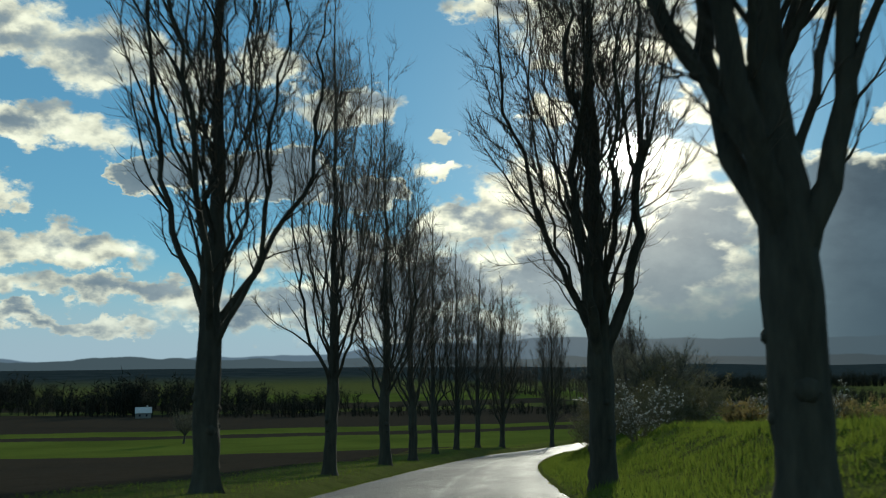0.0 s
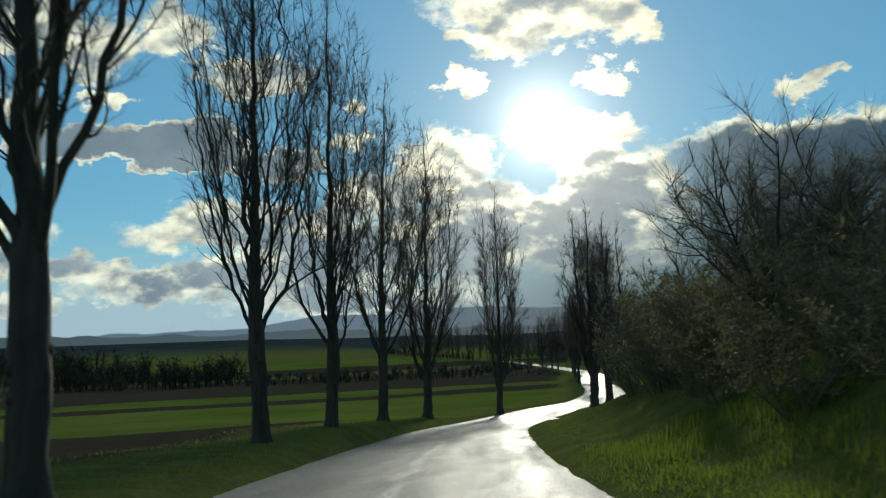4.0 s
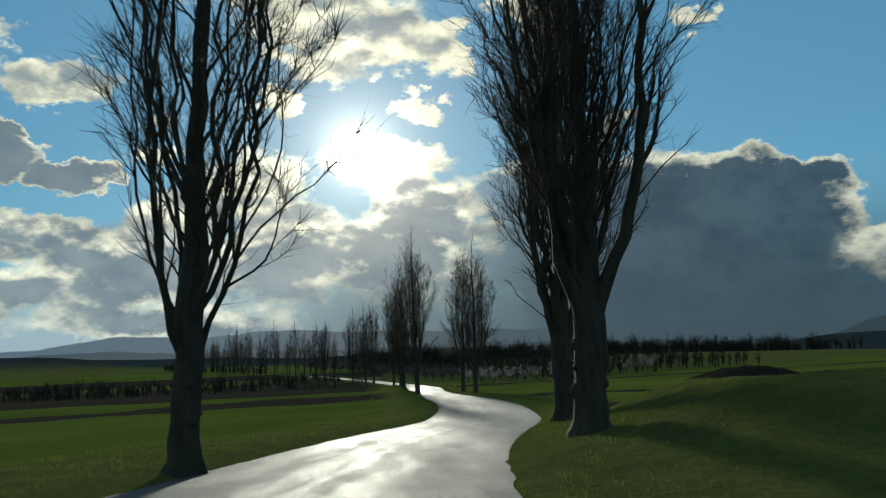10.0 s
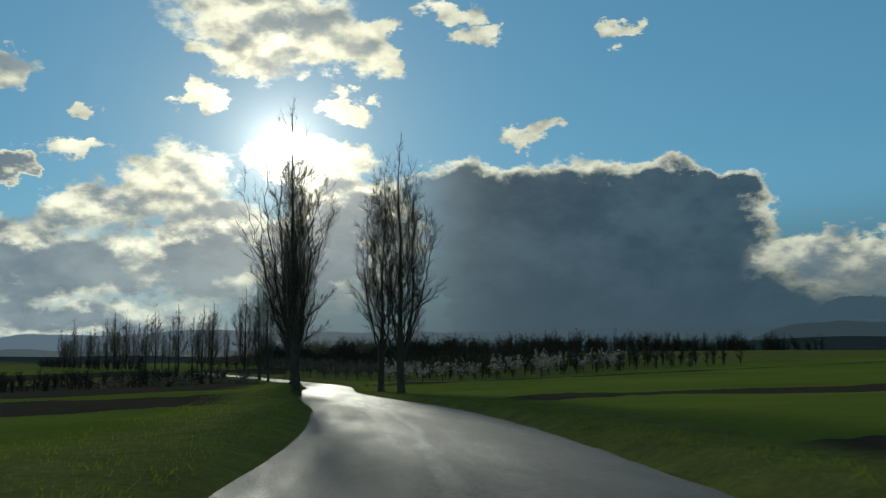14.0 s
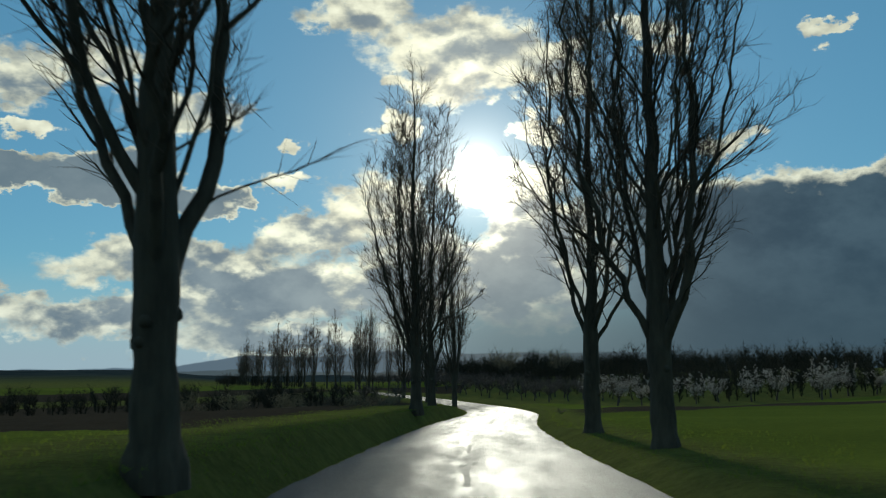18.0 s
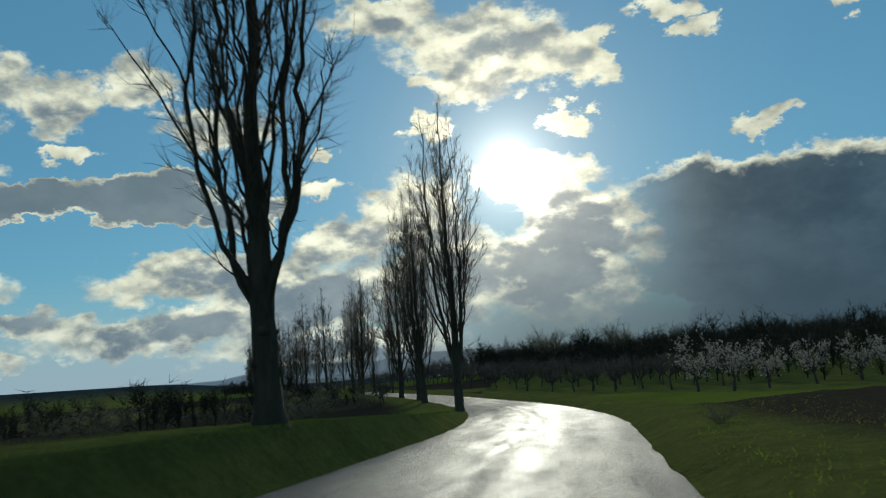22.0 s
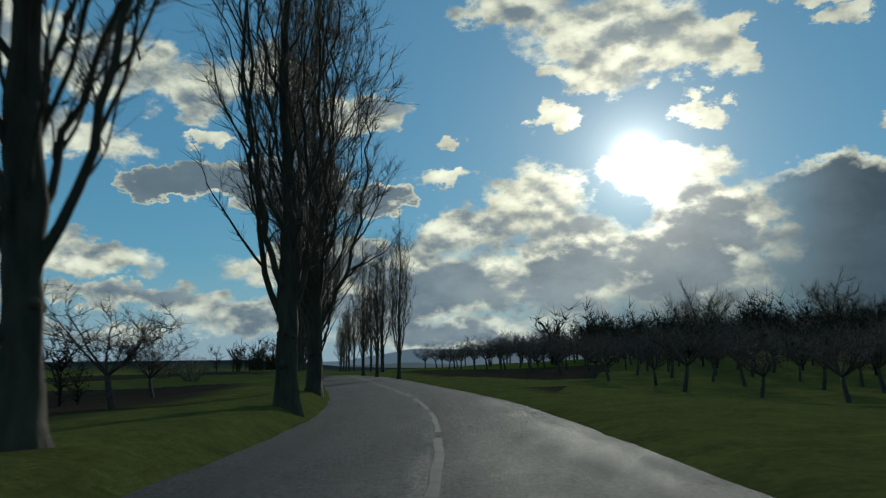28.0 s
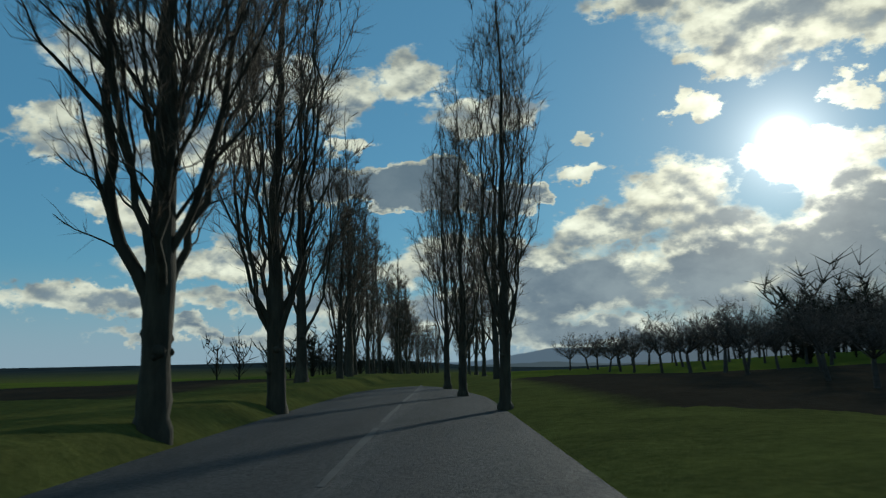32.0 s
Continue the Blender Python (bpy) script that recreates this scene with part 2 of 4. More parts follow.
def mix_of(nt, f, a, b, how="MIX"):
    n = nt.nodes.new("ShaderNodeMix")
    n.data_type, n.blend_type = "RGBA", how
    for i, v in ((0, f), (6, a), (7, b)):
        if isinstance(v, tuple):
            n.inputs[i].default_value = (*v, 1)
        elif isinstance(v, (int, float)):
            n.inputs[i].default_value = v
        else:
            nt.links.new(v, n.inputs[i])
    return n.outputs[2]


def bump_of(nt, b, height, strength, distance):
    n = nt.nodes.new("ShaderNodeBump")
    n.inputs["Strength"].default_value, n.inputs["Distance"].default_value = strength, distance
    nt.links.new(height, n.inputs["Height"])
    nt.links.new(n.outputs[0], b.inputs["Normal"])


def simple(name, dark, light, scale, rough=0.8, spec=0.3, stretch=None, bump=0.0, dist=0.02):
    m, nt, b = material(name, rough, spec)
    f = noise_of(nt, scale, 6, 0.65, stretch)
    g = noise_of(nt, scale * 0.13, 3, 0.5, stretch)
    col = ramp_of(nt, f, [(0.3, dark), (0.7, light)])
    col = mix_of(nt, 0.45, col, ramp_of(nt, g, [(0.3, dark), (0.7, light)]))
    nt.links.new(col, b.inputs["Base Color"])
    if bump:
        bump_of(nt, b, f, bump, dist)
    return m


BARK = simple("poplar bark", (0.026, 0.0225, 0.016), (0.105, 0.088, 0.06), 6.0, 0.9, 0.2, (1, 1, 0.22), 0.9, 0.05)
TWIG = simple("poplar twigs", (0.05, 0.037, 0.025), (0.15, 0.11, 0.075), 1.5, 0.8, 0.2)
FRUIT_BARK = simple("fruit tree bark", (0.04, 0.032, 0.026), (0.12, 0.10, 0.085), 5.0, 0.9, 0.2)
BUSH_TWIG = simple("bush twigs", (0.09, 0.078, 0.045), (0.24, 0.20, 0.12), 1.0, 0.85, 0.2)
BLOSSOM = simple("white blossom", (0.55, 0.53, 0.48), (0.82, 0.80, 0.75), 3.0, 0.7, 0.2)
LEAF = simple("dark scrub leaves", (0.05, 0.05, 0.022), (0.13, 0.115, 0.055), 2.0, 0.7, 0.2)
CATKIN = simple("golden young leaves", (0.16, 0.125, 0.05), (0.30, 0.24, 0.10), 1.2, 0.8, 0.1)
WOODS = simple("far woods", (0.018, 0.02, 0.015), (0.045, 0.042, 0.03), 0.25, 1.0, 0.0)
BLADE = simple("grass blades", (0.045, 0.08, 0.014), (0.12, 0.17, 0.03), 0.8, 0.9, 0.05)


def thin_leaf(mat, colour, share):
    """Lets daylight through the leaf."""
    nt = mat.node_tree
    thin, both = nt.nodes.new("ShaderNodeBsdfTranslucent"), nt.nodes.new("ShaderNodeMixShader")
    thin.inputs[0].default_value, both.inputs[0].default_value = (*colour, 1), share
    nt.links.new(nt.nodes["Principled BSDF"].outputs[0], both.inputs[1])
    nt.links.new(thin.outputs[0], both.inputs[2])
    nt.links.new(both.outputs[0], nt.nodes["Material Output"].inputs[0])


thin_leaf(BLADE, (0.17, 0.215, 0.03), 0.45)
thin_leaf(LEAF, (0.15, 0.13, 0.05), 0.45)
thin_leaf(CATKIN, (0.36, 0.27, 0.10), 0.5)
thin_leaf(BLOSSOM, (0.75, 0.68, 0.62), 0.35)
WALLS = simple("house plaster", (0.16, 0.15, 0.13), (0.26, 0.24, 0.21), 1.0)
ROOF = simple("pale roof tiles", (0.45, 0.42, 0.39), (0.65, 0.61, 0.57), 3.0)
GLASS = simple("dark window glass", (0.02, 0.02, 0.025), (0.04, 0.04, 0.05), 1.0, 0.15, 0.5)
PAINT = simple("worn road paint", (0.045, 0.045, 0.045), (0.09, 0.089, 0.086), 18.0, 0.75, 0.1)


def make_asphalt():
    m, nt, b = material("wet asphalt", 0.5, 0.22)

    def mth(op, a, c_=0.0):
        n = nt.nodes.new("ShaderNodeMath")
        n.operation = op
        for i, v in enumerate((a, c_)):
            if isinstance(v, (int, float)):
                n.inputs[i].default_value = v
            else:
                nt.links.new(v, n.inputs[i])
        return n.outputs[0]

    def span(v, a, c_, lo, hi):
        n = nt.nodes.new("ShaderNodeMapRange")
        n.interpolation_type = "SMOOTHSTEP"
        for k, q in zip((1, 2, 3, 4), (a, c_, lo, hi)):
            n.inputs[k].default_value = q
        nt.links.new(v, n.inputs[0])
        return n.outputs[0]

    fine = noise_of(nt, 40, 3, 0.7)
    grit = noise_of(nt, 17, 4, 0.75)
    mid = noise_of(nt, 1.2, 5, 0.6, (1.6, 0.35, 1))
    wide = noise_of(nt, 0.16, 3, 0.5, (2.2, 0.4, 1))
    at = nt.nodes.new("ShaderNodeAttribute")
    at.attribute_name = "across"
    wave = mth("MULTIPLY", mth("SUBTRACT", noise_of(nt, 0.12, 3, 0.6), 0.5), 0.9)
    over = mth("ADD", mth("SUBTRACT", at.outputs["Fac"], 10.0), wave)
    tyre = span(mth("ABSOLUTE", mth("SUBTRACT", mth("ABSOLUTE", mth("SUBTRACT", mth("ABSOLUTE", over), 1.5)), 0.75)), 0.1, 0.5, 1.0, 0.0)
    seam = span(mth("ADD", mth("ABSOLUTE", mth("ADD", over, 0.1)), mth("MULTIPLY", mth("SUBTRACT", mid, 0.5), 0.5)), 0.05, 0.2, 1.0, 0.0)
    col = mix_of(nt, 0.5, ramp_of(nt, grit, [(0.3, (0.025, 0.026, 0.028)), (0.75, (0.11, 0.11, 0.11))]), ramp_of(nt, mid, [(0.3, (0.035, 0.036, 0.038)), (0.7, (0.075, 0.075, 0.073))]))
    col = mix_of(nt, mth("MULTIPLY", tyre, 0.35), col, (0.03, 0.031, 0.033))
    nt.links.new(col, b.inputs["Base Color"])
    wet = mth("ADD", mix_of(nt, 0.5, mid, wide), mth("MULTIPLY", mth("SUBTRACT", grit, 0.5), 0.7))
    rough = mth("SUBTRACT", span(wet, 0.25, 0.75, 0.48, 0.74), mth("MULTIPLY", mth("ADD", tyre, seam), 0.05))
    sp = nt.nodes.new("ShaderNodeSeparateXYZ")
    nt.links.new(nt.nodes.new("ShaderNodeTexCoord").outputs["Object"], sp.inputs[0])
    along = mth("SUBTRACT", sp.outputs[1], mth("MULTIPLY", over, 5.0))  # the inner lane dries first
    rough = mth("ADD", rough, span(along, 276.0, 300.0, 0.0, 0.2))
    nt.links.new(rough, b.inputs["Roughness"])
    bump_of(nt, b, mix_of(nt, 0.5, fine, grit), 1.0, 0.04)
    dry = span(along, 268.0, 299.0, 0.14, 0.07)  # the road has dried off further on
    spark = mth("MULTIPLY", span(grit, 0.38, 0.66, 0.25, 1.9), span(fine, 0.35, 0.65, 0.5, 1.4))  # wet stones shine, the tar between does not
    nt.links.new(mth("MULTIPLY", mth("ADD", dry, mth("MULTIPLY", seam, 0.05)), spark), b.inputs["Specular IOR Level"])
    return m


ASPHALT = make_asphalt()


def make_ground():
    """Grass, sown fields and ploughed soil in strips, by their place on the land."""
    m, nt, b = material("grass and fields", 1.0, 0.0)
    tc = nt.nodes.new("ShaderNodeTexCoord").outputs["Object"]
    sp = nt.nodes.new("ShaderNodeSeparateXYZ")
    nt.links.new(tc, sp.inputs[0])

    def mth(op, a, c_):
        n = nt.nodes.new("ShaderNodeMath")
        n.operation = op
        for i, v in enumerate((a, c_)):
            if isinstance(v, (int, float)):
                n.inputs[i].default_value = v
            else:
                nt.links.new(v, n.inputs[i])
        return n.outputs[0]

    fine = noise_of(nt, 5.0, 8, 0.75)
    tuft = noise_of(nt, 0.7, 6, 0.65)
    wide = noise_of(nt, 0.05, 4, 0.6)
    grass = mix_of(nt, 0.5, ramp_of(nt, fine, [(0.3, (0.042, 0.052, 0.014)), (0.72, (0.165, 0.165, 0.05))]), ramp_of(nt, tuft, [(0.32, (0.055, 0.056, 0.022)), (0.7, (0.14, 0.145, 0.04))]))
    crop = mix_of(nt, 0.5, ramp_of(nt, fine, [(0.3, (0.06, 0.082, 0.015)), (0.7, (0.135, 0.162, 0.029))]), ramp_of(nt, wide, [(0.35, (0.06, 0.076, 0.017)), (0.65, (0.125, 0.146, 0.028))]))
    soil = mix_of(nt, 0.5, ramp_of(nt, fine, [(0.3, (0.025, 0.02, 0.014)), (0.7, (0.07, 0.055, 0.04))]), ramp_of(nt, tuft, [(0.3, (0.03, 0.025, 0.018)), (0.7, (0.055, 0.045, 0.033))]))
    wob = mth("MULTIPLY", mth("SUBTRACT", noise_of(nt, 0.03, 3, 0.5), 0.5), 14.0)
    wob = mth("ADD", wob, mth("MULTIPLY", mth("SUBTRACT", noise_of(nt, 0.35, 4, 0.65), 0.5), 4.0))
    near = mth("ADD", mth("ADD", sp.outputs[1], mth("MULTIPLY", sp.outputs[0], -0.25)), wob)
    strip = mth("DIVIDE", near, 600.0)
    G, C, S = (0, 0, 0), (1, 0, 0), (0, 1, 0)
    left = ramp_of(nt, strip, [(0.0, S), (0.205, C), (0.316, S), (0.334, C), (0.362, S), (0.565, G), (0.60, S), (0.66, C), (0.80, G)], True)
    right = ramp_of(nt, strip, [(0.0, G), (0.205, S), (0.262, C), (0.296, S), (0.307, C), (0.412, S), (0.445, C), (0.49, G)], True)
    side = mth("GREATER_THAN", sp.outputs[0], -2.0)
    zone = mix_of(nt, side, left, right)
    zs = nt.nodes.new("ShaderNodeSeparateColor")
    nt.links.new(zone, zs.inputs[0])
    # the verge and the bank are grass whatever the field
    at = nt.nodes.new("ShaderNodeAttribute")
    at.attribute_name = "verge"
    field = mth("SUBTRACT", 1.0, at.outputs["Fac"])
    col = mix_of(nt, mth("MULTIPLY", zs.outputs[0], field), grass, crop)
    col = mix_of(nt, mth("MULTIPLY", zs.outputs[1], field), col, soil)
    # far land takes a woodland colour with the blue haze of distance mixed in
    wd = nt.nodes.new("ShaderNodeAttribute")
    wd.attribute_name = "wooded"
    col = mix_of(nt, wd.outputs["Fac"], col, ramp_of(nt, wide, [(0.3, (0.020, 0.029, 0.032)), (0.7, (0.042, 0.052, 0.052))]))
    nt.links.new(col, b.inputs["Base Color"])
    bump_of(nt, b, mix_of(nt, 0.5, fine, tuft), 0.8, 0.16)
    return m


GROUND = make_ground()

# ---- lie of the land ----
ROAD_Y = [-200, -40, 0, 21, 43, 60, 75, 90, 106, 117, 128, 138, 148, 158, 171, 187, 204, 220, 236, 247, 258, 268, 284, 300, 311, 321, 331, 340, 349, 375, 410, 450, 520, 620, 800, 1400]
ROAD_X = [38, 6.2, -1.1, -4.9, -8.1, -10.0, -11.0, -11.7, -11.0, -9.8, -8.2, -5.8, -2.7, -1.0, 0.7, 1.4, 1.2, 1.1, 1.3, 1.9, 2.8, 3.6, 3.0, 1.4, -1.1, -3.5, -6.8, -10.5, -14.3, -25.1, -40, -57, -85, -110, -140, -190]
RISE_Y = [-200, -40, 0, 11, 21, 36, 57, 73, 84, 95, 106, 117, 128, 138, 148, 159, 187, 204, 220, 236, 258, 284, 300, 320, 340, 350, 360, 376, 420, 470, 520, 800, 1400]
RISE_Z = [6.0, 1.2, -1.3, -2.2, -3.2, -4.6, -6.5, -7.8, -8.7, -9.6, -10.5, -11.2, -11.8, -12.2, -12.7, -13.1, -13.7, -14.2, -14.6, -15.0, -15.4, -15.8, -16.0, -16.0, -15.65, -15.45, -15.25, -15.05, -14.75, -14.9, -15.6, -17, -17]



def smooth_curve(ys, vs, width):
    """A curve through the nodes, rounded over the given metres, as a table by the metre."""
    t = np.arange(-200.0, 1401.0, 1.0)
    v = np.interp(t, ys, vs)
    k = np.exp(-0.5 * (np.arange(-30, 31) / width) ** 2)
    w = np.pad(v, 30, mode="reflect", reflect_type="odd")
    return t, np.convolve(w, k / k.sum(), "valid")


ROAD_T, ROAD_CX = smooth_curve(ROAD_Y, ROAD_X, 5.0)
_, ROAD_CZ = smooth_curve(RISE_Y, RISE_Z, 6.0)


def road_x(y):
    return np.interp(y, ROAD_T, ROAD_CX)


def road_z(y):
    return np.interp(y, ROAD_T, ROAD_CZ)


def step(a, b, v):
    k = np.clip((v - a) / (b - a), 0, 1)
    return k * k * (3 - 2 * k)


def land(x, y):
    """Height of the ground."""
    x, y = np.asarray(x, float), np.asarray(y, float)
    zr, d = road_z(y), x - road_x(y)
    r, l = np.maximum(d, 0), np.maximum(-d, 0)
    z = zr + 0 * d
    # right of the road: a bank, a mound past the lane, then open fields that rise further on
    bank = np.interp(y, [-50, 20, 60, 88, 97, 105, 113, 122, 136, 143, 160, 400], [1.3, 1.3, 2.0, 1.6, 1.25, 0.15, 0.2, 1.4, 1.3, 0.25, 0.15, 0.2])
    slope = np.interp(y, [-50, 90, 115, 160, 220, 270, 330, 420, 700], [0.03, 0.03, 0.0, 0.002, 0.018, 0.03, 0.045, 0.065, 0.06])
    crest = step(4.2, 9.5, r) - np.interp(y, [105, 118, 150, 170], [0, 0.75, 0.75, 0]) * step(11, 26, r)
    z = z + bank * crest + np.interp(y, [98, 104, 117, 123, 290, 335, 400], [0.32, 0.0, 0.0, 0.32, 0.3, 0.08, 0.1]) * step(3.1 + np.interp(y, [322, 338, 370, 390], [0, 0.4, 0.4, 0]), 4.1, r) + slope * 110 * np.tanh(np.maximum(r - np.interp(y, [250, 290, 380, 420], [8, 30, 30, 12]), 0) / 110)
    z = z - 0.6 * step(6, 16, r) * np.interp(y, [270, 300, 350, 385], [0, 1, 1, 0])
    # left of the road: a verge, then fields that fall to the valley floor
    fall = np.interp(y, [-50, 60, 120, 200, 330, 420], [0.075, 0.06, 0.035, 0.02, 0.02, 0.01])
    verge = np.interp(y, [25, 40, 52, 66, 75, 100, 112, 125, 190, 202, 235, 254, 275, 292, 306, 330, 350, 400], [0.2, 0.35, 0.25, 0.4, 0.65, 0.65, 0.3, 0.25, 0.3, 0.75, 0.95, 1.0, 0.5, 0.15, 0.4, 0.45, 0.5, 0.55])
    z = z + verge * step(3.12 + np.interp(y, [150, 160, 180, 192], [0, 0.3, 0.3, 0]), np.interp(y, [192, 199, 207, 215, 225, 234, 258, 268], [4.2, 3.5, 3.5, 4.2, 4.2, 3.5, 3.5, 4.2]), l) - fall * 100 * np.tanh(np.maximum(l - 7, 0) / 100)
    # the far country
    far = np.hypot(x, y - 150)
    az = np.degrees(np.arctan2(x, y - 150))
    valley = -14.0 - 4 * step(20, 90, -az)
    z = z + (valley - z) * step(180, 420, far)
    z = z + 12 * step(-12, -22, az) * step(450, 900, far)
    ridge = 3 * np.sin(az * 0.21 + 1) + 2 * np.sin(az * 0.53) + 32 * step(-22, -14, az) + 12 * np.sin(az * 0.4) * step(-16, -8, az) + 10 * step(-70, -110, az)
    plateau = 19 * step(26, 31, az) * (1 - 0.35 * step(40, 50, az))
    z = z + (0.3 * ridge + plateau) * step(900, 2000, far)
    rough = 0.10 * np.sin(x * 0.31 + 1.7 * np.sin(y * 0.13)) * np.sin(y * 0.27 + x * 0.11)
    clods = 0.15 * np.sin(x * 1.9 + 2 * np.sin(y * 0.8)) * np.sin(y * 1.5 + x * 0.6) * (1 - step(60, 75, y)) * step(5, 8, r)
    return z + rough * step(4.5, 9, abs(d)) + clods


# ---- mesh helpers ----
class Shape:
    """Vertices and faces gathered for one mesh."""

    def __init__(self):
        self.v, self.f, self.n = [], [], 0

    def add(self, verts, faces):
        self.v.append(np.asarray(verts, float))
        self.f.extend([tuple(i + self.n for i in q) for q in faces])
        self.n += len(verts)

    def tube(self, pts, radii, sides):
        pts, radii = np.asarray(pts, float), np.asarray(radii, float)
        d = np.gradient(pts, axis=0)
        d /= np.linalg.norm(d, axis=1, keepdims=True) + 1e-9
        ref = np.array([1.0, 0, 0]) if abs(d[0][0]) < 0.8 else np.array([0, 1.0, 0])
        u = np.cross(d, ref)
        u /= np.linalg.norm(u, axis=1, keepdims=True) + 1e-9
        w = np.cross(d, u)
        a = np.arange(sides) * 2 * np.pi / sides
        ring = pts[:, None] + radii[:, None, None] * (np.cos(a)[None, :, None] * u[:, None] + np.sin(a)[None, :, None] * w[:, None])
        base, k, n = self.n, len(pts), sides
        self.v.append(ring.reshape(-1, 3))
        for i in range(k - 1):
            for j in range(n):
                j2 = (j + 1) % n
                self.f.append((base + i * n + j, base + i * n + j2, base + (i + 1) * n + j2, base + (i + 1) * n + j))
        self.f.append(tuple(base + (k - 1) * n + j for j in range(n)))
        self.n += k * n

    def spike(self, pts, radius):
        """A twig of three sides that ends in a point."""
        a, m, tip = pts
        d = tip - a
        u = np.cross(d, (0.3, 0.5, 0.81) if abs(d[2]) < abs(d[0]) else (1.0, 0.2, 0.1))
        u /= np.linalg.norm(u) + 1e-9
        w = np.cross(d, u)
        w /= np.linalg.norm(w) + 1e-9
        ring = np.array([u, -0.5 * u + 0.866 * w, -0.5 * u - 0.866 * w]) * radius
        b = self.n
        self.v.append(np.concatenate([a + ring, m + 0.75 * ring, tip[None]]))
        for i in range(3):
            k = (i + 1) % 3
            self.f.append((b + i, b + k, b + 3 + k, b + 3 + i))
            self.f.append((b + 3 + i, b + 3 + k, b + 6))
        self.n += 7

    def needle(self, a, tip, radius):
        """A straight twig that ends in a point."""
        d = tip - a
        u = np.cross(d, (0.3, 0.5, 0.81) if abs(d[2]) < abs(d[0]) else (1.0, 0.2, 0.1))
        u /= np.linalg.norm(u) + 1e-9
        w = np.cross(d, u)
        w /= np.linalg.norm(w) + 1e-9
        b = self.n
        self.v.append(np.array([a + u * radius, a + (-0.5 * u + 0.866 * w) * radius, a + (-0.5 * u - 0.866 * w) * radius, tip]))
        self.f.extend([(b, b + 1, b + 3), (b + 1, b + 2, b + 3), (b + 2, b, b + 3)])
        self.n += 4

    def box(self, lo, hi):
        (a, b_, c), (d, e, f) = lo, hi
        self.add([(a, b_, c), (d, b_, c), (d, e, c), (a, e, c), (a, b_, f), (d, b_, f), (d, e, f), (a, e, f)],
                 [(0, 3, 2, 1), (4, 5, 6, 7), (0, 1, 5, 4), (1, 2, 6, 5), (2, 3, 7, 6), (3, 0, 4, 7)])

    def mesh(self, name, mat, smooth=True):
        me = bpy.data.meshes.new(name)
        me.from_pydata(np.concatenate(self.v).tolist(), [], self.f)
        me.materials.append(mat)
        if smooth:
            me.polygons.foreach_set("use_smooth", [True] * len(me.polygons))
        me.update()
        return me


def part(name, shape, mat, parent, label="", kind="", smooth=True):
    ob = new(name, shape.mesh(name, mat, smooth))
    ob.parent = parent
    return tagged(ob, label, kind=kind)


# ---- ground: one sheet to the horizon ----
def make_land():
    d = np.concatenate([-np.geomspace(2600, 14, 46), np.arange(-13, -3.2, 0.7), [-3.2, -2.9, -1.5, 0, 1.5, 2.9, 3.2], np.arange(3.9, 13.5, 0.7), np.geomspace(14, 2600, 46)])
    y = np.concatenate([np.arange(-140, -20, 10), np.arange(-20, 380, 1.0), np.arange(380, 520, 4.0), np.geomspace(520, 3200, 60)])
    yy, dd = np.meshgrid(y, d, indexing="ij")
    xx = road_x(yy) + dd
    zz = land(xx, yy) - 0.05 * (abs(dd) < 3.05)
    zz += np.where((abs(dd) > 3.4) & (abs(dd) < 14), 0.035 * np.sin(xx * 5.1 + 3 * np.sin(yy * 2.3)) * np.cos(yy * 4.3 + xx), 0)
    n, k = xx.shape
    i = np.arange((n - 1) * (k - 1))
    a = (i // (k - 1)) * k + i % (k - 1)
    me = bpy.data.meshes.new("ground")
    me.from_pydata(np.stack([xx, yy, zz], -1).reshape(-1, 3).tolist(), [], np.stack([a, a + 1, a + k + 1, a + k], -1).tolist())
    me.polygons.foreach_set("use_smooth", [True] * len(me.polygons))
    right_w = np.interp(yy, [0, 95, 120, 138, 142, 170], [60, 30, 22, 16, 4.4, 5.5])
    verge = np.where(dd < 0, 1 - step(6.5, 8.5, -dd), 1 - step(right_w, right_w + 1, dd))
    at = me.attributes.new("verge", "FLOAT", "POINT")
    at.data.foreach_set("value", verge.ravel())
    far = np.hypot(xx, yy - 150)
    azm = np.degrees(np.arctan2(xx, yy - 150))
    # share of the haze-tinted woodland colour, growing with distance
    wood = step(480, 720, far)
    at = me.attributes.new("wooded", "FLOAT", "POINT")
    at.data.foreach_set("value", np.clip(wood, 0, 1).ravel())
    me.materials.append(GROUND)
    return tagged(new("ground", me), "rolling farmland of short grass, green crops and ploughed soil", "ground", kind="structure")


ground = make_land()


def ribbon(ys, left, right, lift, xf=road_x, cross=5, camber=0.05):
    s = Shape()
    f = np.linspace(0, 1, cross)
    rows = []
    for y in ys:
        x0 = xf(y)
        slope = (xf(y + 0.5) - xf(y - 0.5))
        nx, ny = 1 / math.hypot(1, slope), -slope / math.hypot(1, slope)
        for q in f:
            o = left(y) + (right(y) - left(y)) * q
            rows.append((x0 + nx * o, y + ny * o, road_z(y) + lift + camber * (1 - (o / 3.1) ** 2)))
    n = len(ys)
    s.add(rows, [(i * cross + j, i * cross + j + 1, (i + 1) * cross + j + 1, (i + 1) * cross + j) for i in range(n - 1) for j in range(cross - 1)])
    return s


def ragged(base, amp, seed):
    return lambda y: base + amp * (noise.noise(Vector((y * 0.55, seed, 0))) + 0.5 * noise.noise(Vector((y * 1.9, seed, 3))))


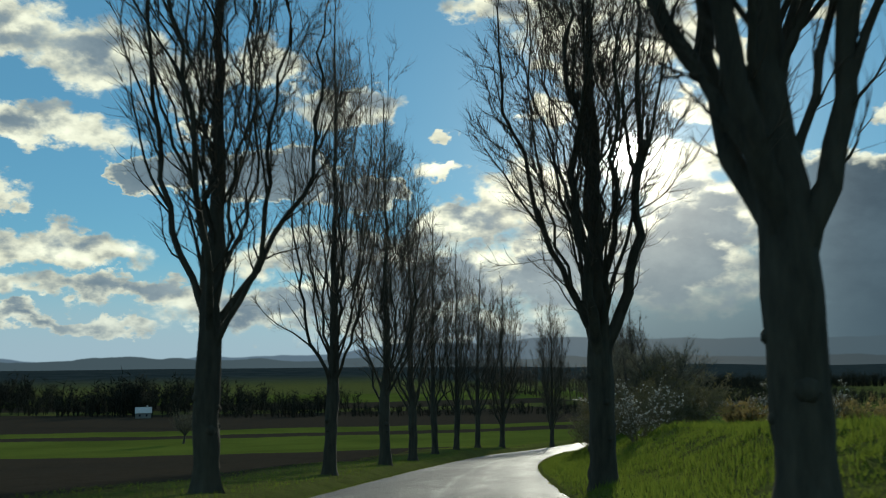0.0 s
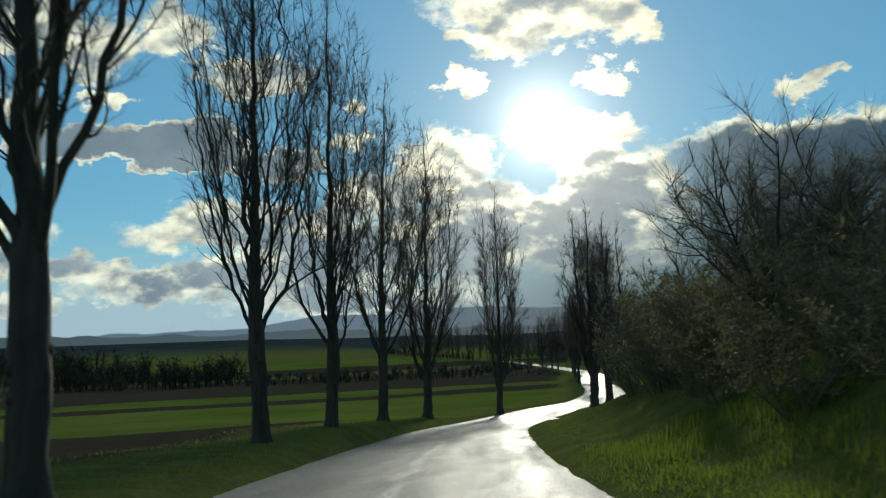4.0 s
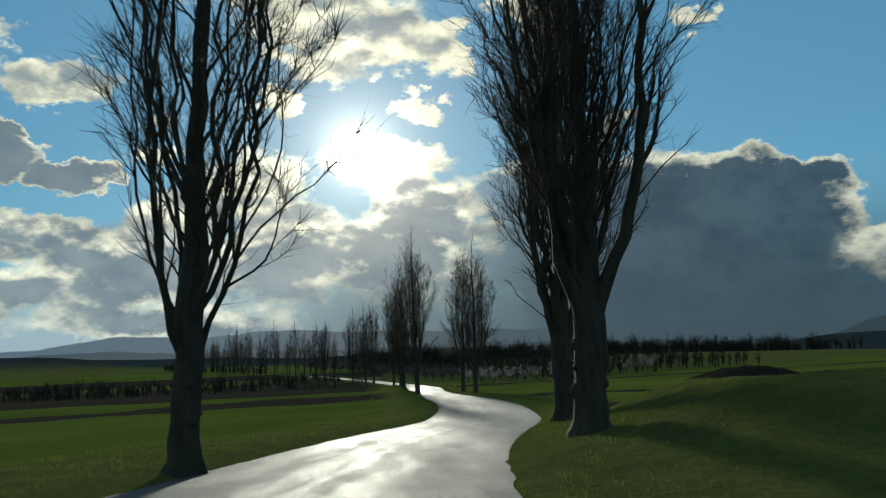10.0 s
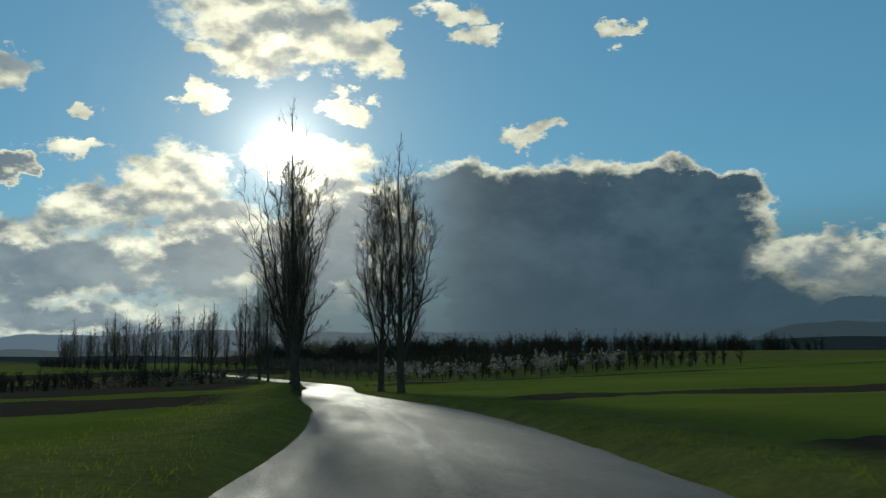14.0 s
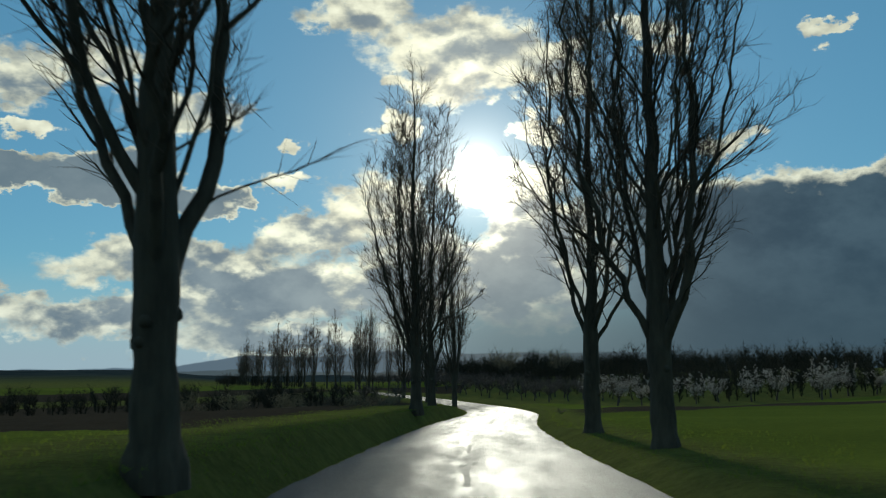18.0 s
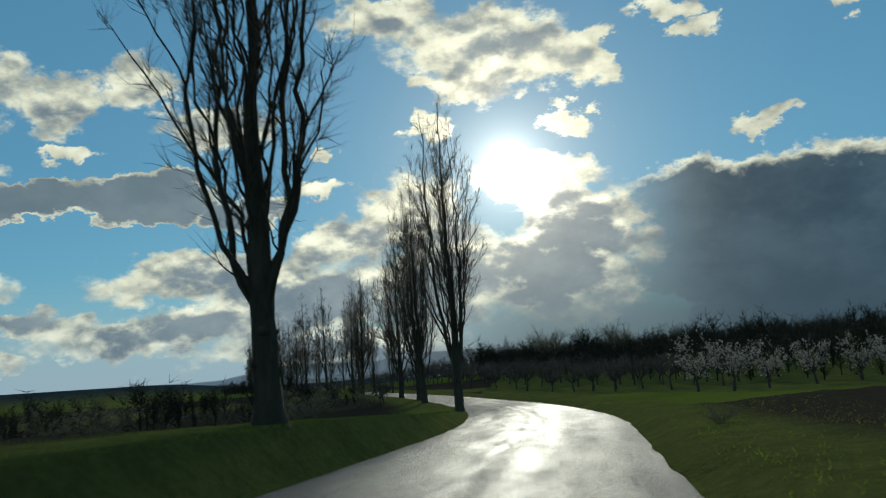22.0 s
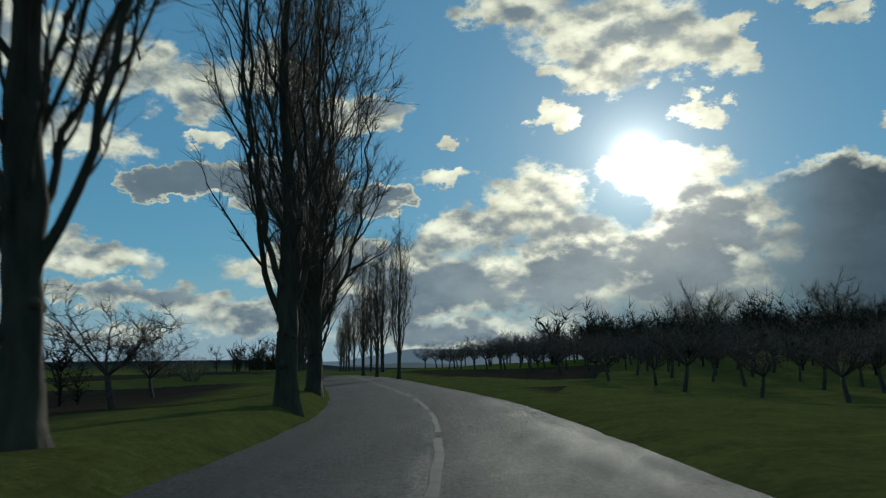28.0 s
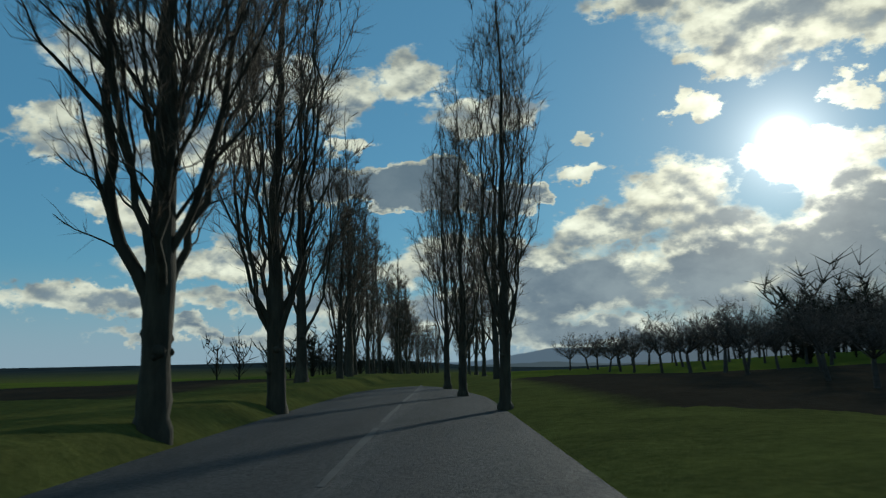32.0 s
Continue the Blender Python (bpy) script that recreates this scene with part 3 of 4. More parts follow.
LEFT_EDGE, RIGHT_EDGE = ragged(-3.05, 0.12, 1.0), ragged(3.05, 0.12, 7.0)
road_ys = np.concatenate([np.arange(-120, 0, 4.0), np.arange(0, 400, 0.5), np.arange(400, 900, 6.0)])
road = new("road", ribbon(road_ys, lambda y: LEFT_EDGE(y) - np.interp(y, [150, 160, 180, 192], [0, 0.3, 0.3, 0]), lambda y: RIGHT_EDGE(y) + np.interp(y, [322, 338, 370, 390], [0, 0.4, 0.4, 0]), 0.03, cross=9).mesh("road", ASPHALT))
_o = np.tile(np.linspace(-3.05, 3.05, 9), len(road_ys)) + 10
road.data.attributes.new("across", "FLOAT", "POINT").data.foreach_set("value", _o)
tagged(road, "narrow wet country road of worn grey asphalt", "road", kind="structure")


# ---- bare poplars ----
def grow(rng, start, way, length, bend, wander, steps):
    """A line that starts along way and turns upwards as it grows."""
    pts, p, d = [np.array(start, float)], np.array(start, float), np.array(way, float)
    up = np.array([0, 0, 1.0])
    for _ in range(steps):
        d = d + bend * up + rng.normal(0, wander, 3)
        d /= np.linalg.norm(d)
        p = p + d * length / steps
        pts.append(p.copy())
    return np.array(pts)


def make_poplar(seed, height=19.0, crown=2.3, girth=0.30, clear=3.2, limbs=24, fine=15, twigs=11, stout=1.0, leaders=0, skew=0.0, flare=1.4):
    """A trunk, limbs that swing out of it and then climb side by side, shoots on the limbs, and fine twigs. leaders: stout second stems; skew: to which side the crown is fuller."""
    rng = np.random.default_rng(seed)
    root = new("poplar_tree")
    t, tw = Shape(), Shape()
    lean = rng.normal(0, 0.012, 2)
    zs = np.concatenate([[-0.3, 0.0, 0.12, 0.3, 0.6, 0.9, 1.2, 1.6], np.linspace(2.0, height * 0.98, 27)])
    wob = (rng.normal(0, 0.05, (len(zs), 2)).cumsum(0) * 0.7 + rng.normal(0, 0.02, (len(zs), 2))) * np.clip(zs / 4, 0.1, 1)[:, None]
    axis = np.stack([lean[0] * zs + wob[:, 0], lean[1] * zs + wob[:, 1], zs], 1)
    rad = girth * np.interp(zs / height, [-0.02, 0, 0.012, 0.035, 0.1, 0.15, 0.22, 0.3, 0.5, 0.8, 1], [1.55, 1.36, 1.16, 1.03, 0.98, 1.0, 0.8, 0.6, 0.38, 0.15, 0.03])
    rad *= 1 + rng.normal(0, 0.045, len(rad))
    t.tube(axis, rad, 16)
    # furrowed bark and root flare
    ring = t.v[-1].reshape(len(zs), 16, 3)
    ang = np.arange(16) * 2 * np.pi / 16
    ridge = 1 + 0.05 * np.sin(5 * ang + seed)[None] + rng.normal(0, 0.035, (len(zs), 16)) + 0.16 * np.clip(1 - zs / 0.7, 0, 1)[:, None] * np.cos(4 * ang + seed * 2)[None]
    ring[:] = axis[:, None] + (ring - axis[:, None]) * ridge[..., None]

    def middle(z):
        return np.array([np.interp(z, zs, axis[:, 0]), np.interp(z, zs, axis[:, 1]), z])

    def envelope(z):
        return crown * np.interp(z / height, [0.1, 0.16, 0.22, 0.32, 0.48, 0.66, 0.82, 0.93, 1.0], [0.4, 0.62, 0.84, 1.0, 1.05, 0.96, 0.74, 0.48, 0.10])

    def at(pts, k):
        i = k * (len(pts) - 1)
        j = min(int(i), len(pts) - 2)
        along = pts[j + 1] - pts[j]
        return pts[j] + along * (i - j), along / (np.linalg.norm(along) + 1e-9)

    def aside(along, push=None):
        v = rng.normal(0, 1, 3) + (0 if push is None else push)
        v -= along * (v @ along)
        return v / np.linalg.norm(v)

    def shoots(shape, pts, r0, count, reach, first=0.12):
        for q in range(count):
            k = first + (1 - first) * (q + rng.uniform(0, 1)) / count
            p, along = at(pts, k)
            out = (p - middle(p[2])) * 0.45
            ln = reach * rng.uniform(0.35, 1.2) * (1.15 - 0.55 * k)
            line = grow(rng, p, along + aside(along, out) * rng.uniform(0.35, 0.9) + np.array([0, 0, 0.06]), ln, 0.15, 0.21, 6)
            r = min(max(0.009, r0 * (1 - 0.7 * k) * 0.36), 0.027)
            shape.tube(line, r * np.linspace(1, 0.3, 7), 3)
            hair(line, twigs, 0.3)

    def hair(line, count, push):
        """Fine twigs along a shoot, most of them curved."""
        n = max(count, 1)
        i = rng.uniform(0.03, 1.0, n) ** 0.85 * (len(line) - 1)
        j = np.minimum(i.astype(int), len(line) - 2)
        seg = line[j + 1] - line[j]
        p = line[j] + seg * (i - j)[:, None]
        al = seg / (np.linalg.norm(seg, axis=1, keepdims=True) + 1e-9)
        mid = np.stack([np.interp(p[:, 2], zs, axis[:, 0]), np.interp(p[:, 2], zs, axis[:, 1]), p[:, 2]], 1)
        v = rng.normal(0, 1, (n, 3)) + (p - mid) * push * 0.5
        v -= al * (v * al).sum(1, keepdims=True)
        v /= np.linalg.norm(v, axis=1, keepdims=True) + 1e-9
        d = al + v * rng.uniform(0.4, 1.15, (n, 1))
        ln = rng.uniform(0.25, 0.95, (n, 1))
        up = np.array([0, 0, 1.0])

        def bent(d):
            d = d / np.linalg.norm(d, axis=1, keepdims=True) + 0.26 * up + rng.normal(0, 0.33, (n, 3))
            return d / np.linalg.norm(d, axis=1, keepdims=True)
        d1 = bent(d)
        m = p + d1 * ln / 2
        tip = m + bent(d1) * ln / 2
        r = rng.uniform(0.005, 0.0095, n) * stout
        for q in range(n):
            if q % 2:
                tw.spike((p[q], m[q], tip[q]), r[q])
            else:
                tw.needle(p[q], tip[q], r[q])

    shoots(t, axis[14:], girth * 0.3, fine * 2, 1.5)
    for _ in range(5):
        h, a = rng.uniform(0.8, clear), rng.uniform(0, 6.28)
        o = np.array([math.cos(a), math.sin(a), 0.3])
        c = middle(h)
        t.tube([c + o * girth * 0.5, c + o * girth * 0.95, c + o * girth * 1.1, c + o * girth * 1.15], np.array([0.7, 0.55, 0.4, 0.1]) * girth * rng.uniform(0.4, 0.9), 7)
    part("trunk", t, BARK, root)
    n = 22
    for q in range(limbs):
        low = q < limbs * 0.6
        k = (q / (limbs * 0.6)) if low else (q - limbs * 0.6) / (limbs * 0.4)
        h = clear + (k ** 1.2 * height * 0.20 if low else height * (0.2 + 0.42 * k)) + rng.uniform(-0.15, 0.15)
        h = max(h, clear - 0.1)
        a = q * 2.4 + rng.uniform(-0.5, 0.5)
        stem = q < leaders
        share = rng.uniform(0.3, 0.5) if stem else rng.uniform(0.75, 1.0) if q < 5 else rng.uniform(0.06, 1.0) ** 0.55
        share *= 1 + skew * math.cos(a)
        top = height * np.interp(share, [0, 0.5, 1], [0.98, 0.93, 0.8]) * rng.uniform(0.82, 1.0)
        ln = max(top - h, 2.0)
        u = np.linspace(0, 1, n) ** 1.2
        zz = h + ln * u
        bow = max(envelope(h + 0.45 * ln) * share, 0.25)
        rr = np.minimum(bow * (1 - np.exp(-ln * u / max(bow * flare * rng.uniform(0.8, 1.35), 0.7))), np.maximum(envelope(zz) * (1 + skew * math.cos(a)), 0.12))
        aa = a + rng.normal(0, 0.07, n).cumsum()
        jit = rng.normal(0, 0.075, (n, 2)).cumsum(0) * u[:, None] ** 0.5 + rng.normal(0, 0.05, (n, 2)) * np.minimum(u * 8, 1)[:, None]
        line = np.stack([np.interp(zz, zs, axis[:, 0]) + np.cos(aa) * rr + jit[:, 0], np.interp(zz, zs, axis[:, 1]) + np.sin(aa) * rr + jit[:, 1], zz], 1)
        line[0] = middle(h - 0.3)
        lr = girth * (rng.uniform(0.55, 0.66) if stem else rng.uniform(0.27, 0.40) if q < 5 else np.interp(h / height, [0.1, 0.3, 0.6], [0.20, 0.16, 0.10]) * rng.uniform(0.75, 1.25))
        s = Shape()
        s.tube(line, lr * np.concatenate([[1.3, 1.0], np.linspace(0.86, 0.12, n - 2) ** 1.2]), 7)
        shoots(s, line, lr, fine, 0.7 + 0.42 * crown, 0.10)
        # side limbs that part from the limb and climb beside it
        for _ in range(3 if q < 8 else 2 if low else 1):
            f = rng.uniform(0.15, 0.6)
            p, along = at(line, f)
            out = p - middle(p[2])
            out[2] = 0
            out /= np.linalg.norm(out) + 1e-6
            side = grow(rng, p, along + aside(along, out * 1.3) * rng.uniform(0.3, 0.6), ln * rng.uniform(0.16, 0.34), 0.10, 0.12, 9)
            sr = lr * (1 - 0.75 * f) * 0.5
            s.tube(side, max(sr, 0.018) * np.linspace(1, 0.25, 10), 5)
            shoots(s, side, sr, max(fine // 3, 4), 0.5 + 0.3 * crown, 0.2)
        part("limb", s, BARK, root)
    part("crown", tw, TWIG, root, "crown of fine bare twigs", "stuff")
    return tagged(root, "tall bare poplar with upswept limbs on the grass verge", "tree", "poplars along the road")


KINDS = [make_poplar(3, 19, 2.5, 0.26, 2.9, 26, 16, 11, skew=0.2), make_poplar(11, 19, 2.2, 0.25, 2.8, 24, 16, 11), make_poplar(23, 19, 1.05, 0.20, 2.0, 20, 13, 10), make_poplar(37, 19, 2.8, 0.33, 3.1, 30, 21, 13, leaders=3, flare=1.7),
         make_poplar(41, 19, 2.5, 0.27, 2.1, 28, 19, 12, leaders=1), make_poplar(43, 19, 2.1, 0.25, 1.7, 28, 16, 12), make_poplar(47, 19, 2.9, 0.36, 2.5, 30, 21, 13, leaders=4, flare=1.7), make_poplar(59, 19, 1.45, 0.25, 1.9, 24, 14, 11),
         make_poplar(83, 19, 2.2, 0.28, 2.2, 26, 16, 11, leaders=2, flare=2.4)]
SLIM = [make_poplar(51, 19, 1.5, 0.24, 2.2, 15, 10, 10, 2.2), make_poplar(67, 19, 1.7, 0.24, 2.6, 15, 10, 10, 2.2), make_poplar(71, 19, 1.4, 0.22, 2.0, 15, 10, 10, 2.2)]
for k in KINDS + SLIM:
    k.location = (0, -100, 0)
used = set()


def plant(kinds, i, x, y, height, turn, wide=1.0):
    k = kinds[i]
    s = height / 19.0
    m = pose(x, y, float(land(x, y)) - 0.02, 0, 0, turn)
    if k.name in used:
        ob = copy_thing(k, m)
    else:
        used.add(k.name)
        ob = k
        ob.matrix_basis = m
    ob.scale = (s * wide, s * wide, s)
    return ob


# kind, x, y, height, turn
NEAR_POPLARS = [
    (0, -8.8, 16.5, 19, 10), (1, -10.3, 27.9, 18, 80, 0.9), (1, -11.7, 39.2, 18.5, 150), (0, -13.6, 51.5, 18.5, 200), (1, -15.7, 66.2, 19, 260), (1, -15.8, 74.7, 18.5, 30), (0, -16.1, 86.6, 19, 100),
    (4, -15.5, 98.8, 20, 170), (5, -12.2, 123.2, 22, 240), (3, 1.85, 10.5, 19, 0), (3, -0.9, 21.6, 18, 120), (6, -3.1, 126.6, 20, 60, 1.05), (6, -0.9, 138.5, 21, 200),
]
LATER_POPLARS = [
    (4, -2.3, 202.7, 18.5, 40), (4, -2.0, 239.8, 20, 110), (7, -1.8, 252.3, 19, 190), (8, -1.4, 293.8, 22, 0, 0.9), (5, -5.5, 308.9, 20, 20, 0.92), (7, -7.4, 320.6, 20, 75), (4, -10.6, 330.4, 19, 140),
    (4, -18.9, 351.3, 17, 200), (7, -21.7, 359, 17, 220), (4, 5.8, 213.6, 20, 300), (0, 5.4, 223.4, 20, 15), (2, -16.2, 360.7, 13, 70), (2, -20.3, 368.3, 12.5, 140), (2, -24.3, 376.6, 13, 210),
]
for row in NEAR_POPLARS + LATER_POPLARS:
    plant(KINDS, *row)
rng = random.Random(5)
for n in range(22):
    y = 370 + n * 8.5 + rng.uniform(-3, 3)
    plant(SLIM, n % 3, float(road_x(y)) - 5.6 + rng.uniform(-1.2, 1.2), y, rng.uniform(12, 18.5), rng.uniform(0, 360))
for n in range(9):
    y = 392 + n * 14 + rng.uniform(-2, 2)
    plant(SLIM, (n + 1) % 3, float(road_x(y)) + 5.0, y, rng.uniform(12, 16), rng.uniform(0, 360))


# ---- lane that joins from the right ----
def make_lane():
    s = Shape()
    rows = []
    n = 40
    for i in range(n):
        x = -8.6 + i * 1.3
        yc = 110.5 - 0.35 * (x + 8.6)
        half = 1.5 + 2.2 * max(0, 1 - i / 3.0) ** 2
        for q in (-1, -0.5, 0, 0.5, 1):
            rows.append((x, yc + q * half, float(land(x, yc + q * half)) + 0.05 - 0.02 * abs(q)))
    s.add(rows, [(i * 5 + j, (i + 1) * 5 + j, (i + 1) * 5 + j + 1, i * 5 + j + 1) for i in range(n - 1) for j in range(4)])
    return tagged(new("lane", s.mesh("lane", ASPHALT)), "narrow wet asphalt lane joining the road", "road", kind="structure")


make_lane()


# ---- worn dashes along the middle of the road ----
def dash(y0, y1):
    return ribbon(np.linspace(y0, y1, 7), ragged(-0.06, 0.05, y0), ragged(0.06, 0.05, y1), 0.036, cross=3)


for y in [198, 207, 216] + [308 + 8 * n for n in range(13)]:
    part("road_marking", dash(y, y + (4.2 if y < 250 else 6.6)), PAINT, road, "worn white centre dash")


# ---- bushes and fruit trees ----
def make_bush(seed, name, height, spread, stems, fine, twigs, bark, mat, bloom=0, trunk=0.0, label="", category="bush", group="", tr=0.012, leaves=0, leaf=None, leaf_size=0.05):
    """A bare bush, or a small tree where trunk is over 0: stems that fork twice, and twigs; with blossom where bloom is over 0."""
    rng = np.random.default_rng(seed)
    root = new(name)
    tw = Shape()
    wood = Shape()
    if trunk:
        pts = grow(rng, (0, 0, -0.15), (rng.normal(0, 0.08), rng.normal(0, 0.08), 1), trunk + 0.3, 0.02, 0.05, 5)
        wood.tube(pts, height * 0.027 * np.linspace(1.25, 0.85, 6), 8)
        foot = pts[-1]
    else:
        foot = np.array([0, 0, -0.1])
    tips = []
    stem_shapes = []
    for q in range(stems):
        a = q * 2.4 + rng.uniform(-0.4, 0.4)
        out = spread * rng.uniform(0.55, 1.15)
        start = foot + (0 if trunk else np.array([math.cos(a), math.sin(a), 0]) * spread * 0.22 * rng.uniform(0, 1))
        up = (height - foot[2]) * rng.uniform(0.6, 1.0)
        line = grow(rng, start, (math.cos(a) * out / up * 0.95, math.sin(a) * out / up * 0.95, 0.75), math.hypot(out * 0.7, up), 0.035, 0.10, 7)
        r = height * (0.0105 if trunk else 0.009) * rng.uniform(0.7, 1.2)
        s = Shape()
        s.tube(line, r * np.linspace(1.2, 0.15, 8), 5)
        for k in np.linspace(0.2, 1.0, fine):
            i = k * 7
            j = min(int(i), 6)
            p = line[j] + (line[j + 1] - line[j]) * (i - j)
            v = rng.normal(0, 1, 3) + (line[j + 1] - line[j]) * 1.2
            v[2] = abs(v[2]) * 0.7
            sub = grow(rng, p, v / np.linalg.norm(v), height * rng.uniform(0.14, 0.3), 0.08, 0.14, 3)
            s.tube(sub, r * (0.36 if trunk else 0.42) * np.linspace(1, 0.2, 4), 3)
            for _ in range(twigs):
                i2 = rng.uniform(0.2, 3)
                j2 = min(int(i2), 2)
                p2 = sub[j2] + (sub[j2 + 1] - sub[j2]) * (i2 - j2)
                v2 = rng.normal(0, 1, 3) + (sub[j2 + 1] - sub[j2]) * 2
                v2[2] += 0.35
                tip = grow(rng, p2, v2 / np.linalg.norm(v2), height * (rng.uniform(0.06, 0.17) if trunk else rng.uniform(0.05, 0.13)), 0.1, 0.2, 2)
                tw.needle(tip[0], tip[2], tr)
                tips.append(tip)
        stem_shapes.append(s)
    if trunk:
        part("trunk", wood, bark, root)
    for s in stem_shapes:
        part("limb" if trunk else "stem", s, bark, root)
    part("crown", tw, mat, root, "tangle of bare twigs", "stuff")
    if bloom:
        fl = Shape()
        for _ in range(bloom):
            tip = tips[rng.integers(len(tips))]
            p = tip[rng.integers(3)] + rng.normal(0, 0.03, 3)
            c = rng.uniform(0.025, 0.055)
            fl.add(p + rng.normal(0, 1, (4, 3)) * c, [(0, 1, 2), (0, 2, 3), (0, 3, 1), (1, 3, 2)])
        part("blossom", fl, BLOSSOM, root, "clusters of white blossom", "stuff")
    if leaves:
        fo = Shape()
        for _ in range(leaves):
            tip = tips[rng.integers(len(tips))]
            p = tip[rng.integers(3)] + rng.normal(0, 0.06, 3)
            u, w = rng.normal(0, 1, (2, 3)) * leaf_size * rng.uniform(0.6, 1.3)
            fo.add([p, p + u, p + u + w, p + w], [(0, 1, 2, 3)])
        part("foliage", fo, leaf, root, "small leaves", "stuff")
    root.location = (0, -120, 0)
    return tagged(root, label, category, group)


placed = set()


def place(kind, x, y, scale, turn, tall=1.0, sink=0.0):
    m = pose(x, y, float(land(x, y)) - sink, 0, 0, turn)
    if kind.name in placed:
        ob = copy_thing(kind, m)
    else:
        placed.add(kind.name)
        ob = kind
        ob.matrix_basis = m
    ob.scale = (scale, scale, scale * tall)
    return ob


THORN = [make_bush(s, "blackthorn_bush", 3.2, 1.7, 16, 9, 14, BUSH_TWIG, BUSH_TWIG, 800, 0, "blackthorn bush with white blossom on the bank", "bush", "bushes on the bank") for s in (5, 6)]
SHRUB = [make_bush(s, "bare_bush", 3.0, 1.9, 18, 9, 13, BUSH_TWIG, BUSH_TWIG, 0, 0, "dense bare bush on the roadside bank", "bush", "bushes on the bank", 0.013) for s in (8, 9, 10)]
SCRUB = [make_bush(s, "scrub_bush", 3.2, 2.1, 16, 9, 12, BUSH_TWIG, BUSH_TWIG, 0, 0, "dense dark scrub bush on the shaded bank", "bush", "bushes on the bank", 0.011, 3600, LEAF, 0.035) for s in (61, 62)]
HEDGE = [make_bush(s, "hedge_bush", 2.6, 1.8, 15, 9, 12, BUSH_TWIG, BUSH_TWIG, 0, 0, "golden-brown hedge bush lit from behind", "bush", "hedge above the bank", 0.011, 4500, CATKIN, 0.045) for s in (63, 64)]
SMALL_TREE = [make_bush(s, "bare_tree", 8.0, 2.6, 13, 12, 26, FRUIT_BARK, BUSH_TWIG, 0, 1.6, "bare broadleaf tree above the bank", "tree", "trees on the bank", 0.009) for s in (12, 13)]
FRUIT = [make_bush(s, "fruit_tree", 4.0, 2.1, 9, 10, 14, FRUIT_BARK, FRUIT_BARK, 0, 1.1, "bare pruned fruit tree in an orchard", "tree", "orchard trees", 0.0095) for s in (21, 22, 23)]
CHERRY = [make_bush(s, "cherry_tree", 4.4, 2.0, 7, 7, 8, FRUIT_BARK, FRUIT_BARK, 1700, 0.9, "small fruit tree in white blossom", "tree", "blossoming trees", 0.012) for s in (31, 32)]

rng = random.Random(9)
# bank on the right at the start of the way
place(THORN[0], -0.1, 41.2, 0.9, 0)
place(THORN[1], 9.5, 61, 0.95, 70)
for i, (x, y, sc) in enumerate([(-2.2, 51, 0.6), (-0.4, 51, 0.75), (-2.9, 56, 0.7), (-1.2, 57, 0.9), (1.4, 54, 0.95), (-3.0, 62, 0.75), (-1.4, 63, 1.0), (1.4, 59, 1.15), (3.4, 58, 1.15), (-2.6, 67, 0.85), (-0.4, 68, 1.15), (3.0, 63, 1.35)]):
    place(SCRUB[i % 2], x, y, sc, rng.uniform(0, 360), rng.uniform(0.9, 1.15), 0.15)
for i, (x, y, sc) in enumerate([(-1.9, 70, 1.1), (-2.8, 75, 1.15), (-0.4, 73, 1.4), (1.2, 66, 1.4), (0.2, 80, 1.3), (-3.2, 82, 0.9), (2.4, 74, 1.4), (-2.2, 79, 1.3), (-1.2, 77, 1.5), (-2.4, 72, 1.2), (-1.0, 83, 1.4), (-0.6, 76, 1.5)]):
    place(SHRUB[i % 3] if i % 2 else SCRUB[i // 2 % 2], x, y, sc, rng.uniform(0, 360), rng.uniform(0.9, 1.15), 0.1)
for i, (x, y, sc) in enumerate([(-0.6, 66, 0.85), (1.6, 66, 0.85), (-0.2, 78, 0.75), (1.6, 84, 0.8), (0.8, 68, 0.85), (2.0, 74, 0.8), (3.4, 80, 0.75)]):
    place(SMALL_TREE[i % 2], x, y, sc, rng.uniform(0, 360))
for i in range(18):
    place(THORN[1] if i in (3, 9) else HEDGE[i % 2], 6.5 + i * 2.3 + rng.uniform(-0.5, 0.5), 65 + i * 0.6 + rng.uniform(-1, 1), rng.uniform(0.8, 1.0), rng.uniform(0, 360), 1.0, 0.15)
# mound past the lane
for i, (x, y, sc) in enumerate([(6, 142, 0.5), (8.5, 141, 0.45), (11.5, 143, 0.55), (15, 144, 0.5), (10, 121, 0.4), (19, 146, 0.5)]):
    place(SHRUB[i % 3], x, y, sc, rng.uniform(0, 360), 0.8, 0.1)
# heaps of dark earth on the mound
EARTH = simple("dark earth", (0.015, 0.012, 0.009), (0.05, 0.04, 0.028), 3.0, 1.0, 0.0, None, 0.8, 0.08)


def make_heap(x, y, rx, ry, h, seed):
    gen = np.random.default_rng(seed)
    s = Shape()
    rings, n = 7, 18
    rows = []
    for i in range(rings):
        k = 1 - i / (rings - 0.4)
        for j in range(n):
            a = 6.2832 * j / n
            f = k * (1 + 0.1 * math.sin(3 * a + seed)) * gen.uniform(0.94, 1.06)
            px, py = x + rx * f * math.cos(a), y + ry * f * math.sin(a)
            rows.append((px, py, float(land(px, py)) - 0.08 + h * (1 - k * k) * gen.uniform(0.9, 1.1)))
    s.add(rows, [(i * n + j, i * n + (j + 1) % n, (i + 1) * n + (j + 1) % n, (i + 1) * n + j) for i in range(rings - 1) for j in range(n)] + [tuple((rings - 1) * n + j for j in range(n))])
    return tagged(new("earth_pile", s.mesh("earth_pile", EARTH)), "low pile of dark earth on the grassy mound", "earth pile", "piles on the mound")


